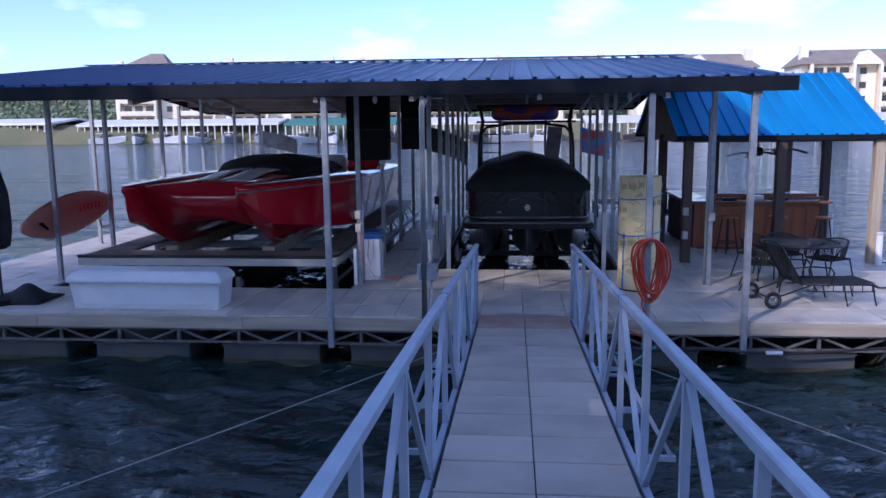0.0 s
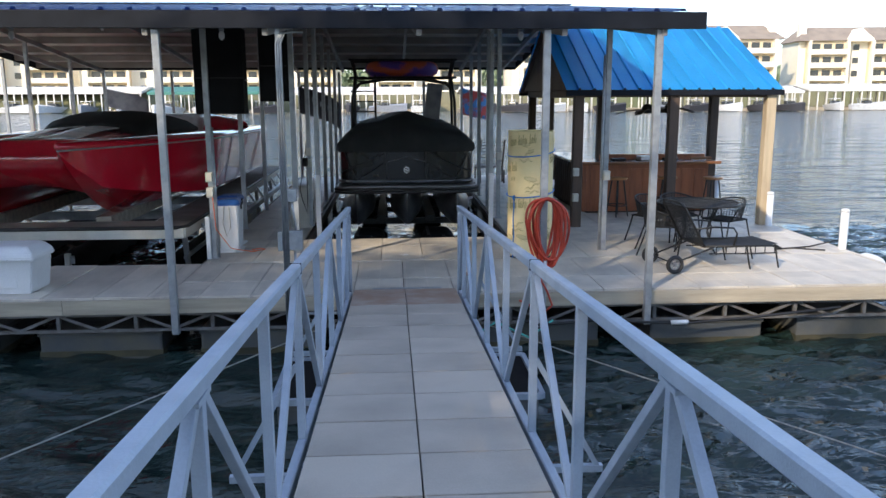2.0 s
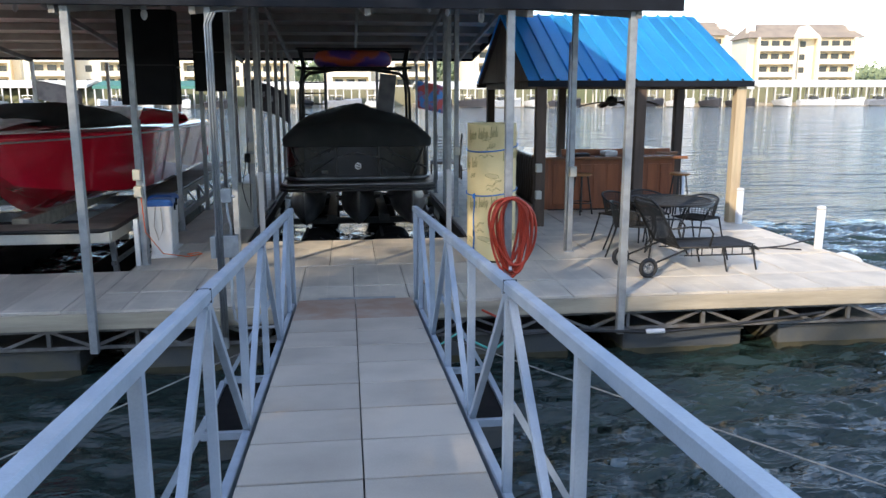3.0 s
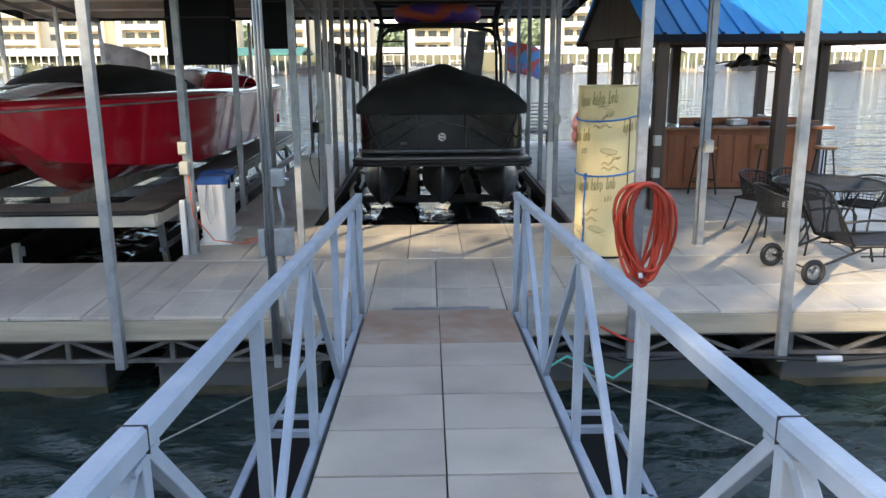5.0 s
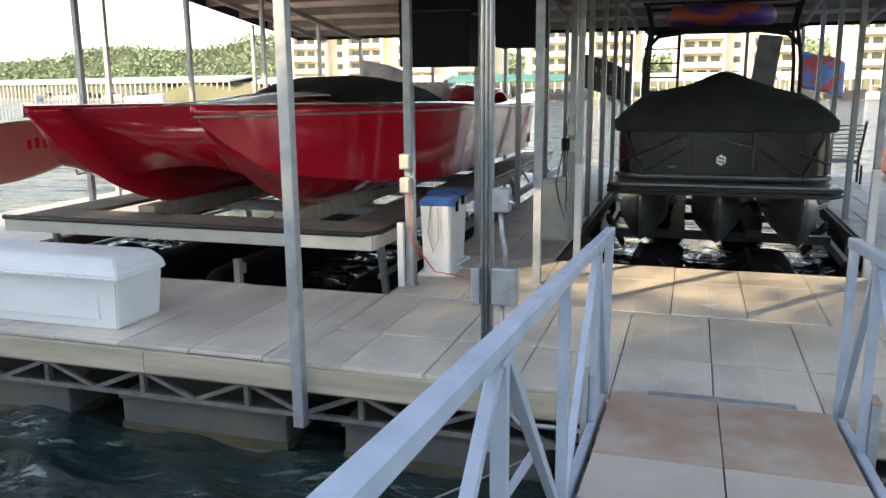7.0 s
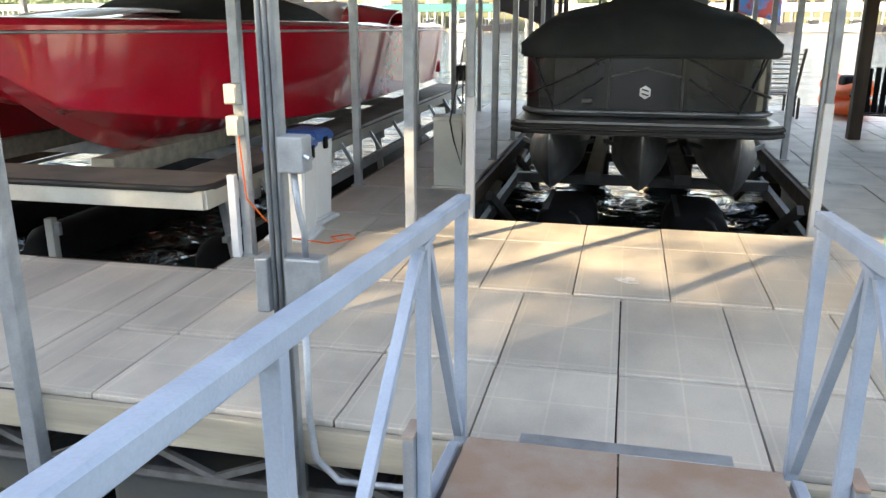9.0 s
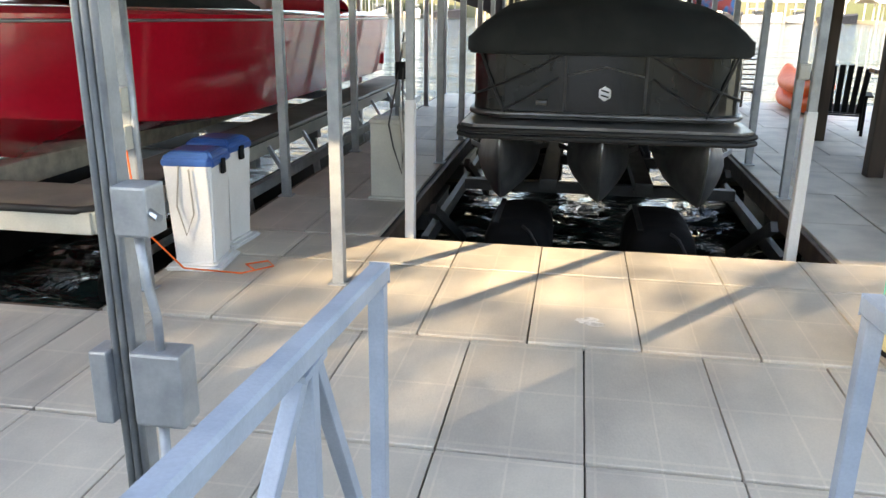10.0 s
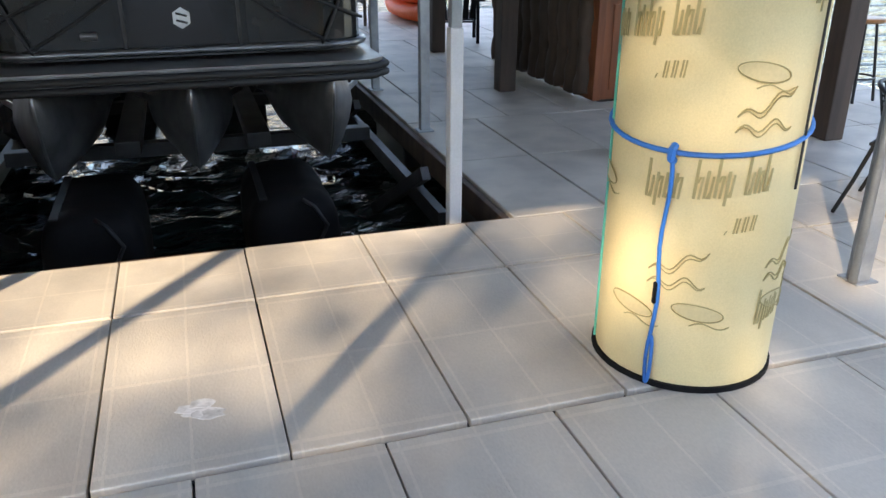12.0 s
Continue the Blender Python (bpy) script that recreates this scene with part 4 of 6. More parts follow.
tb = thing("towable_tube", "orange and purple inflatable tube lying on the boat tower rack", "inflatable tube", (XC - 0.02, TY + 0.55, 2.745))
part("tube_body", tube([(0.66 * math.cos(a), 0.5 * math.sin(a), 0.17) for a in [math.tau * k / 28 for k in range(28)]], 0.165, None, 14, True), TUBE, tb, "", True)
part("tube_floor", disc(0.5, 0.05, (0, 0, 0.12), 24), PURPLE, tb)
for k in range(4):
    a = math.tau * k / 4 + 0.5
    part("handle", tube([(0.6 * math.cos(a + d), 0.45 * math.sin(a + d), 0.335 + 0.04 * math.cos(d * 10)) for d in (-0.15, 0, 0.15)], 0.015), CABLE, tb)

pl = thing("pontoon_lift", "floating lift with black tanks under the pontoon boat", "boat lift")
for x, y in ((0.32, 13.95), (1.62, 13.95), (0.32, 18.9), (1.62, 18.9)):
    rings = []
    for dy, k in ((0, 0.72), (0.03, 0.88), (0.10, 0.97), (0.22, 1.0), (0.30, 0.96), (0.38, 1.0), (0.62, 0.96), (0.70, 1.0), (1.0, 0.97), (1.1, 0.85), (1.13, 0.7)):
        rings.append([(x + 0.32 * k * math.copysign(abs(math.cos(a)) ** 0.55, math.cos(a)), y + dy, -0.58 + 0.44 * k * math.copysign(abs(math.sin(a)) ** 0.55, math.sin(a))) for a in [math.tau * (q + 0.5) / 24 for q in range(24)]])
    tank = part("tank", loft(rings), PLASTICBLK, pl, "black ribbed flotation tank", True)
    part("tank_strap", bar((x - 0.2, y + 0.1, -0.165), (x - 0.2, y + 1.0, -0.155), 0.05, 0.012), LIFTDARK, tank)
    part("air_hose", tube([(x + 0.05, y + 0.02, -0.16), (x + 0.12, y - 0.03, -0.2), (x + 0.2, y - 0.03, -0.34), (x + 0.12, y - 0.03, -0.5), (x - 0.02, y - 0.02, -0.55)], 0.014), CABLE, tank, "", True)
for y in (15.4, 17.0, 18.6):
    part("cross_beam", B(-0.35, 2.45, y - 0.06, y + 0.06, -0.16, -0.05, 0.008), LIFTDARK, pl)
for x in (0.55, 1.5):
    part("bunk", B(x - 0.09, x + 0.09, 15.0, 20.2, -0.05, 0.06, 0.01), LIFTDARK, pl)
for x, s in ((-0.42, 1), (2.48, -1)):
    part("arm", bar((x, 13.8, 0.0), (x + 0.15 * s, 14.7, -0.55), 0.06, 0.09), LIFTDARK, pl)
    part("arm", bar((x, 16.0, 0.0), (x + 0.15 * s, 16.9, -0.55), 0.06, 0.09), LIFTDARK, pl)
    part("side_beam", bar((x, 13.4, -0.2), (x, 20.5, -0.2), 0.06, 0.12), LIFTDARK, pl)

# ---- rolled foam water mat ----
roll = thing("foam_mat_roll", "tall rolled pale yellow foam water mat standing on the deck", "foam mat", (2.79, 11.27, 0))
spiral = []
for k in range(150):
    a = -0.6 - math.tau * k / 36
    rr = 0.335 - 0.012 * k / 36 * 1.0
    spiral.append((rr * math.cos(a), rr * math.sin(a)))
bm = loft([[(x, y, z) for x, y in spiral[:37]] + [(x * 0.93, y * 0.93, z) for x, y in reversed(spiral[:37])] for z in (0.0, 0.02, 1.0, 1.81, 1.83)], None, True)
part("outer_layer", bm, FOAM, roll, "pale yellow foam with olive print", True)
bm = tube([(0, 0, 0.004), (0, 0, 1.80)], 0.295, None, 32)
part("inner_layers", bm, FOAMEDGE, roll, "turquoise foam inside the roll")
bm = loft([[(0.345 * math.cos(a), 0.345 * math.sin(a), z) for a in [math.tau * k / 40 for k in range(40)]] for z in (0.0, 0.022)])
part("base_edge", bm, PLASTICBLK, roll, "black foam bottom edge")


def on_roll(a, z, r=0.339):
    return (r * math.cos(radians(a)), r * math.sin(radians(a)), z)


for z in (1.52, 0.94):
    part("strap", tube([on_roll(a, z - 0.05 * math.cos(radians(a + 140)), 0.342) for a in range(0, 360, 9)], 0.009, None, 6, True), STRAP, roll, "blue tie strap")
part("strap", tube([on_roll(-143 + 1.2 * math.sin(k), 0.89 - 0.68 * k / 10, 0.345) for k in range(11)], 0.008, None, 6), STRAP, roll)
part("foam_edge", bar(on_roll(-205, 0.03, 0.335), on_roll(-205, 1.80, 0.335), 0.006, 0.008), FOAMEDGE, roll, "turquoise foam edge")
part("strap_buckle", bar(on_roll(-143, 0.42, 0.347), on_roll(-143, 0.34, 0.347), 0.02, 0.014), PLASTICBLK, roll)
part("strap_loop", tube([on_roll(-143 + 1.6 * math.sin(t), 0.11 + 0.1 * math.cos(t), 0.348) for t in [math.tau * k / 16 for k in range(16)]], 0.007, None, 6, True), STRAP, roll)
part("cord", tube([on_roll(-62, 1.5 - 0.75 * k / 8, 0.342) for k in range(9)], 0.005, None, 6), CABLE, roll)
part("knot", tube([on_roll(-143, 0.91, 0.33), on_roll(-143, 0.90, 0.355), on_roll(-143, 0.87, 0.355), on_roll(-143, 0.86, 0.33)], 0.014), STRAP, roll)
# printed marks: solid letter-sized blocks in rising rows, lily pads and leaping outlines


def print_patch(name, a0, a1, z0, z1, rise=0.0, r=0.3374):
    part(name, sheet(lambda u, v: on_roll(a0 + (a1 - a0) * u + 1.2 * v, z0 + (z1 - z0) * v + rise * u, r), 3, 1, 0.0012), FOAMINK, roll)


PITCH = 5.6
TALL = (1.0, 0.66, 0.66, 0.66, 0, 1.0, 0.72, 1.0, 0.66, 0, 1.0, 0.66, 1.0)
for z, a0 in ((1.36, -75), (1.22, -208), (0.72, -158), (0.90, -15), (0.26, -80), (1.30, 40), (1.62, -160)):
    for k, hgt in enumerate(TALL):
        if hgt:
            a = a0 + k * PITCH
            lo = -0.03 if k in (1, 8) else 0.0
            print_patch("print_letter", a, a + 1.7, z + lo + 0.004 * k, z + 0.135 * hgt + 0.004 * k)
            print_patch("print_letter", a + 2.9, a + 4.3, z + 0.004 * k, z + 0.078 + 0.004 * k)
            print_patch("print_stroke", a + 1.7, a + 2.9, z + 0.004 * k + (0.055 if k % 2 else 0.0), z + 0.022 + 0.004 * k + (0.055 if k % 2 else 0.0))
    for k in range(4):
        a = a0 + 48 + k * 5.0
        print_patch("print_letter", a, a + (0.8 if k == 0 else 1.0), z - 0.10 + 0.004 * k, z - (0.085 if k == 0 else 0.045) + 0.004 * k)
        if k:
            print_patch("print_letter", a + 1.9, a + 2.8, z - 0.10 + 0.004 * k, z - 0.045 + 0.004 * k)
PADINK = mat("pale_olive_print", (0.62, 0.52, 0.28), 0.7, 0, (0.70, 0.58, 0.33), 6, 90, 0.05)
for z, a0 in ((1.66, -118), (1.16, -100), (0.30, -160), (0.32, -118), (0.34, -62), (1.70, -20), (0.74, -200), (1.2, 30), (0.7, 60)):
    bm = sheet(lambda u, v: on_roll(a0 + 15 * (2 * u - 1), z + (0.028 * math.sin(math.pi * u) ** 0.6) * (2 * v - 1) - 0.014 * (2 * u - 1), 0.3366), 14, 2)
    part("print_pad", bm, PADINK, roll, "pale olive lily pad print")
    part("print_sketch", tube([on_roll(a0 + 15.5 * math.cos(t), z + 0.030 * math.sin(t) - 0.014 * math.cos(t), 0.3372) for t in [math.tau * k / 28 for k in range(28)]], 0.0026, None, 4, True), FOAMINK, roll)
    part("print_sketch", tube([on_roll(a0 - 4 + 24 * k / 10, z - 0.05 + 0.012 * math.sin(k * 0.6), 0.3372) for k in range(11)], 0.0024, None, 4), FOAMINK, roll)
for z, a0 in ((1.02, -112), (0.46, -150), (0.48, -78), (1.46, -130), (1.5, 0)):
    for d, up in ((0.0, 0.10), (-0.05, 0.02)):
        for w in (0.0, 0.018):
            part("print_sketch", tube([on_roll(a0 + 34 * k / 16, z + d + w * math.sin(math.pi * k / 16) + up * (k / 16) ** 2 + 0.018 * math.sin(k * 0.75), 0.3372) for k in range(17)], 0.0026, None, 4), FOAMINK, roll)

# ---- hose on the front post ----
hose = thing("water_hose", "coiled orange-red garden hose hanging on a roof post", "hose", (2.58, 8.93, 0.15))
for k in range(12):
    rx, rz = 0.09 + 0.013 * k + random.uniform(-0.015, 0.015), 0.41 + random.uniform(-0.05, 0.06)
    oy, lean = -0.016 * (k % 5) + random.uniform(-0.008, 0.008), random.uniform(-0.05, 0.06)
    loop = []
    for t in [math.tau * i / 40 for i in range(40)]:
        drop = 1 - math.cos(t)
        loop.append((rx * math.sin(t) * (1 + 0.32 * math.cos(t + 0.4)) + lean * drop * 0.5 + 0.012 * math.sin(2 * t + k), oy - 0.03 * (1 + math.cos(t)), 1.0 - rz * drop - 0.02 * math.sin(t) * (k % 3) + 0.008 * math.sin(4 * t + k)))
    part("hose_loop", tube(loop, 0.0145, None, 8, True), HOSE, hose, "", True)
part("hose_end", tube([(-0.08, -0.03, 0.45), (-0.10, -0.03, 0.10), (0.02, -0.05, -0.12), (0.08, -0.05, -0.28), (0.0, -0.05, -0.36), (-0.16, -0.02, -0.30), (-0.3, 0.05, -0.24)], 0.0125), HOSE, hose, "", True)
part("hose_hook", tube([(-0.03, 0.05, 0.95), (-0.03, -0.09, 0.955), (-0.03, -0.11, 1.0)], 0.012), STEEL, hose, "steel hook")
fc = thing("faucet", "brass and grey water tap on a roof post", "tap", (2.56, 8.93, 0.42))
part("valve_body", tube([(0, 0.04, 0), (0, -0.06, 0), (0, -0.09, -0.05)], 0.022), ALU, fc)
part("valve_handle", disc(0.035, 0.012, (0, -0.03, 0.03), 12), HOSE, fc)
part("pipe", tube([(0.03, 0.04, -0.75), (0.03, 0.04, 0.02)], 0.014), STEEL, fc)

# ---- dock box ----
db = thing("dock_box", "white fibreglass dock storage box on the deck", "storage box", (-4.68, 9.62, 0))
W, D = 1.16, 0.28
body = loft([[(-W + e, -D + e * 0.6, z), (W - e, -D + e * 0.6, z), (W - e, D, z), (-W + e, D, z)] for z, e in ((0.0, 0.06), (0.02, 0.05), (0.40, 0.0), (0.42, 0.0))])
bmesh.ops.bevel(body, geom=list(body.edges), offset=0.015, segments=2, affect="EDGES")
part("body", body, WHITE, db)
rings = []
for z, e in ((0.41, -0.035), (0.445, -0.035), (0.50, -0.01), (0.56, 0.06), (0.575, 0.11)):
    rings.append([(-W + e, -D + e, z), (W - e, -D + e, z), (W - e, D - e * 0.4, z), (-W + e, D - e * 0.4, z)])
bm = loft(rings)
bmesh.ops.bevel(bm, geom=list(bm.edges), offset=0.012, segments=2, affect="EDGES")
part("lid", bm, WHITE, db, "rounded white lid")
for k in range(14):
    part("rivet", disc(0.008, 0.006, (-W + 0.1 + k * (2 * W - 0.2) / 13, -D - 0.036, 0.43), 8), ALU, db)
part("front_panel", B(-W + 0.18, W - 0.2, -D + 0.008, -D + 0.03, 0.08, 0.36, 0.008), WHITE, db)

# ---- two lidded bins ----
for x, y, r in ((-1.72, 11.98, 6), (-1.80, 12.50, -4)):
    bn = thing("storage_bin", "tall white plastic bin with a blue hinged lid", "bin", (x, y, 0), r, "blue lidded bins")
    bm = loft([[(sx * w, sy * d, z) for sx, sy in ((-1, -1), (1, -1), (1, 1), (-1, 1))] for z, w, d in ((0, .20, .22), (.03, .20, .22), (.035, .135, .16), (.70, .160, .185), (.71, .160, .185))])
    bmesh.ops.bevel(bm, geom=list(bm.edges), offset=0.014, segments=2, affect="EDGES")
    part("bin_body", bm, WHITE, bn)
    bm = loft([[(sx * w, sy * w, z) for sx, sy in ((-1, -1), (1, -1), (1, 1), (-1, 1))] for z, w in ((.705, .178), (.76, .178), (.79, .15), (.805, .12))])
    bmesh.ops.bevel(bm, geom=list(bm.edges), offset=0.012, segments=2, affect="EDGES")
    part("lid", bm, LIDBLUE, bn, "blue hinged lid")
    part("latch", B(0.17, 0.192, -0.03, 0.03, 0.64, 0.74, 0.006), PLASTICBLK, bn)
    part("cord", tube([(-0.05, -0.19, 0.72), (-0.08, -0.20, 0.45), (-0.03, -0.20, 0.25), (0.03, -0.2, 0.4), (0.02, -0.205, 0.7)], 0.006), ROPE, bn)
solid("extension_cord", tube([(-1.80, 11.28, 0.95), (-1.78, 11.30, 0.45), (-1.62, 11.50, 0.12), (-1.35, 11.75, 0.02), (-1.2, 11.95, 0.015), (-1.28, 12.05, 0.015), (-1.4, 11.95, 0.015), (-1.3, 11.85, 0.015)], 0.006), ORANGE, "orange extension cord trailing from the post to the deck", "cord", smooth=True)

ub = thing("utility_pedestal", "cream metal utility pedestal box on the walkway", "utility box", (-0.90, 14.2, 0))
part("cabinet", B(-0.16, 0.16, -0.13, 0.13, 0.02, 0.70, 0.012), CREAM, ub)
part("cap", B(-0.17, 0.17, -0.14, 0.14, 0.70, 0.74, 0.012), CREAM, ub)
part("base", B(-0.18, 0.18, -0.15, 0.15, 0, 0.025, 0.006), CREAM, ub)
part("cord", tube([(0.14, -0.02, 1.5), (0.12, -0.14, 1.2), (0.02, -0.15, 0.7), (0.06, -0.15, 0.5), (0.14, -0.15, 0.25), (0.15, -0.15, 0.5), (0.15, -0.13, 1.2)], 0.008), CABLE, ub, "black hanging cord")
part("reel", tube([(0.12, -0.10, 1.1), (0.12, -0.10, 1.25)], 0.05), PLASTICBLK, ub)

# ---- conduits and boxes on posts ----
cd = thing("electrical_conduit", "grey electrical conduits with junction boxes on a roof post", "conduit", (-0.465, 8.977, 0))
for dx in (-0.024, 0.002, 0.028):
    part("conduit_pipe", tube([(dx, 0.0, -0.3), (dx, 0.0, 2.9), (dx + 0.05, 0.02, 3.02), (dx + 0.25, 0.05, 3.03)], 0.0115), STEEL, cd, "", True)
part("junction_box", B(-0.09, -0.034, -0.04, 0.05, 0.56, 0.79, 0.008), STEEL, cd)
part("junction_box", B(0.042, 0.195, -0.05, 0.05, 0.57, 0.80, 0.01), STEEL, cd, "grey weatherproof junction box")
part("switch_box", B(0.042, 0.145, -0.05, 0.05, 1.14, 1.28, 0.008), STEEL, cd)
part("switch_lever", tube([(0.142, -0.03, 1.21), (0.18, -0.05, 1.20)], 0.012), ALU, cd)
part("conduit_loop", tube([(0.10, 0.0, 0.57), (0.10, -0.01, 0.1), (0.12, -0.01, -0.1), (0.22, -0.01, -0.2), (0.5, 0.0, -0.2), (0.75, 0.02, -0.22), (0.86, 0.05, -0.36)], 0.016), STEEL, cd, "", True)
part("conduit_bend", tube([(0.12, -0.01, 0.80), (0.12, -0.01, 0.90), (0.10, -0.01, 1.0), (0.09, -0.01, 1.14)], 0.014), STEEL, cd, "", True)
for x, y, zs in ((-1.83, 11.32, (1.20, 0.98)), (-0.72, 14.18, (1.35, 1.15)), (2.80, 14.83, (1.2,)), (3.97, 11.49, (1.15,)), (4.0, 13.6, (0.55, 1.0))):
    for z in zs:
        t = thing("outlet_box", "small weathered outlet box fixed to a post", "outlet box", (x, y, z), 0, "outlet boxes")
        part("box_body", B(-0.05, 0.05, -0.06, 0.03, -0.07, 0.07, 0.008), CREAM, t)
        part("flap", B(-0.042, 0.042, -0.072, -0.06, -0.06, 0.05, 0.004), CREAM, t)
for a, b in (((-1.77, 11.35, 0.02), (-1.77, 11.35, 1.9)), ((3.90, 11.52, 0.02), (3.90, 11.52, 2.9))):
    solid("post_pipe", tube([a, b], 0.02), STEEL, "thin steel pipe strapped to a roof post", "pipe", "post pipes", smooth=True)
solid("shore_power_cable", tube([(2.2, 9.0, -0.30), (2.5, 8.97, -0.40), (3.3, 8.98, -0.36), (4.3, 8.97, -0.42), (5.2, 8.98, -0.36), (6.3, 9.0, -0.26)], 0.018), CABLE, "black power cable looping along the dock edge", "cable", smooth=True)
solid("air_tube", tube([(4.15, 8.96, -0.40), (4.36, 8.96, -0.40)], 0.03), WHITE, "white cable connector hanging under the dock edge", "connector", smooth=True)
solid("green_hose", tube([(1.6, 9.0, -0.28), (1.75, 8.95, -0.5), (2.0, 8.97, -0.35), (2.4, 8.95, -0.55), (2.7, 9.0, -0.35)], 0.014), FOAMEDGE, "thin green hose tangled under the dock edge", "hose", smooth=True)
solid("white_line", tube(sag((-0.52, 12.9, 1.0), (-0.50, 13.5, -0.55), 0.1), 0.012), ROPE, "pale line hanging from a post into the water", "rope", smooth=True)

# ---- hanging black boxes ----
for x, y, z0, z1, w in ((-1.78, 12.2, 2.07, 3.32, 0.72), (-0.98, 12.4, 2.25, 3.36, 0.46)):
    sp = thing("hanging_cabinet", "large black box cabinet hanging from the roof", "hanging cabinet", (x, y, z0), 0, "hanging black boxes")
    part("cabinet_shell", B(-w / 2, w / 2, -0.18, 0.18, 0, z1 - z0, 0.015), PLASTICBLK, sp)
    part("grille", B(-w / 2 + 0.03, w / 2 - 0.03, -0.195, -0.175, 0.03, z1 - z0 - 0.03, 0.006), PLASTICBLK, sp)
    part("seam", B(-w / 2 - 0.004, w / 2 + 0.004, -0.2, -0.15, 0.52, 0.535), RUBBER, sp)
    for sx in (-1, 1):
        part("hanger", B(sx * w * 0.4 - 0.015, sx * w * 0.4 + 0.015, -0.03, 0.03, z1 - z0 - 0.02, roof_z(y) - z0 - 0.05), STEEL, sp, "steel hanger strap")
        part("side_handle", tube([(sx * (w / 2 + 0.01), -0.06, 0.5), (sx * (w / 2 + 0.04), 0, 0.5), (sx * (w / 2 + 0.01), 0.06, 0.5)], 0.01), STEEL, sp)

# ---- bar, stools ----
barc = thing("bar_counter", "red-brown carved wooden bar with varnished top in the pavilion", "bar counter")
part("front_face", B(4.62, 7.12, 15.40, 15.48, 0.03, 0.98, 0.01), BARWOOD, barc)
part("side_face", B(4.55, 4.63, 15.36, 17.9, 0.03, 0.98, 0.01), BARWOOD, barc)
part("kick", B(4.66, 7.1, 15.44, 15.6, 0, 0.05), JOINT, barc)
part("counter_top", B(4.44, 7.3, 15.2, 15.8, 0.98, 1.04, 0.015), BARTOP, barc, "varnished bar top")
part("counter_top", B(4.40, 4.95, 15.81, 18.0, 0.98, 1.04, 0.015), BARTOP, barc)
part("back_riser", B(5.0, 7.2, 15.82, 15.87, 1.0, 1.14, 0.01), BARWOOD, barc)
part("end_face", B(7.08, 7.15, 15.49, 17.2, 0.03, 0.98, 0.01), BARWOOD, barc)
part("end_top", B(6.9, 7.35, 15.81, 17.3, 1.03, 1.08, 0.015), BARTOP, barc)
for k in range(9):
    part("face_panel", B(4.72 + k * 0.265, 4.94 + k * 0.265, 15.385, 15.402, 0.12, 0.88, 0.006), BARWOOD, barc)
for k in range(11):
    y = 15.55 + k * 0.215
    part("carved_log", tube([(4.545, y + 0.02 * math.sin(3 * k + 2.1 * j), 0.06 + 0.088 * j) for j in range(11)], lambda s: 0.085 + 0.012 * math.sin(9 * s + k * 0 + 1), None, 8), WOODDK, barc, "dark carved half log", True)
for k in range(3):
    g = thing("bar_mat", "dark folded items lying on the bar top", "bar item", (5.3 + 0.55 * k, 15.5 + 0.05 * k, 1.04), 15 * k, "items on the bar")
    part("tray", B(-0.14, 0.14, -0.1, 0.1, 0, 0.05 + 0.04 * (k % 2), 0.02), CABLE if k != 1 else BOATWHITE, g)


def stool(x, y, rz):
    t = thing("bar_stool", "bar stool with a round honey wood seat and black legs", "bar stool", (x, y, 0), rz, "stools at the bar")
    part("seat", tube([(0, 0, .715), (0, 0, .73), (0, 0, .755), (0, 0, .76)], lambda s: (.17, .185, .185, .16)[round(s * 3)], None, 24), STOOLTOP, t, "round honey wood seat")
    for k in range(4):
        a = math.tau * k / 4 + 0.78
        part("leg", tube([(.11 * math.cos(a), .11 * math.sin(a), .72), (.21 * math.cos(a), .21 * math.sin(a), 0)], .014), IRON, t)
    part("foot_ring", tube([(.185 * math.cos(a), .185 * math.sin(a), .22) for a in [math.tau * k / 20 for k in range(20)]], .01, None, 6, True), IRON, t)


for x, y in ((5.15, 14.95), (6.15, 15.0), (7.0, 14.85)):
    stool(x, y, x * 40)


# ---- wrought iron patio set ----
def mesh_panel(f, nu, nv, r=0.0062):
    """Wire mesh over a patch f(u, v)."""
    bm = bmesh.new()
    for i in range(nu + 1):
        tube([f(i / nu, j / 6) for j in range(7)], r, bm, 3)
    for j in range(nv + 1):
        tube([f(i / 6, j / nv) for i in range(7)], r, bm, 3)
    return bm


tbl = thing("patio_table", "round black wire mesh patio table on the deck", "table", (5.4, 11.5, 0))
part("rim", tube([(.6 * math.cos(a), .6 * math.sin(a), .72) for a in [math.tau * k / 36 for k in range(36)]], .016, None, 8, True), IRON, tbl)
bm = bmesh.new()
for k in range(-9, 10):
    c = k * 0.063
    h = math.sqrt(max(0.0, .36 - c * c))
    tube([(c, -h, .72), (c, h, .72)], .005, bm, 4)
    tube([(-h, c, .722), (h, c, .722)], .005, bm, 4)
part("mesh_top", bm, IRON, tbl, "black wire mesh top")
part("under_sheet", disc(.59, .006, (0, 0, .708), 36), FLAGGREY, tbl)
for k in range(4):
    a = math.tau * k / 4 + .4
    part("leg", tube([(r * math.cos(a), r * math.sin(a), z) for r, z in ((.42, .71), (.30, .5), (.22, .3), (.30, .12), (.42, 0.0))], .013), IRON, tbl, "", True)


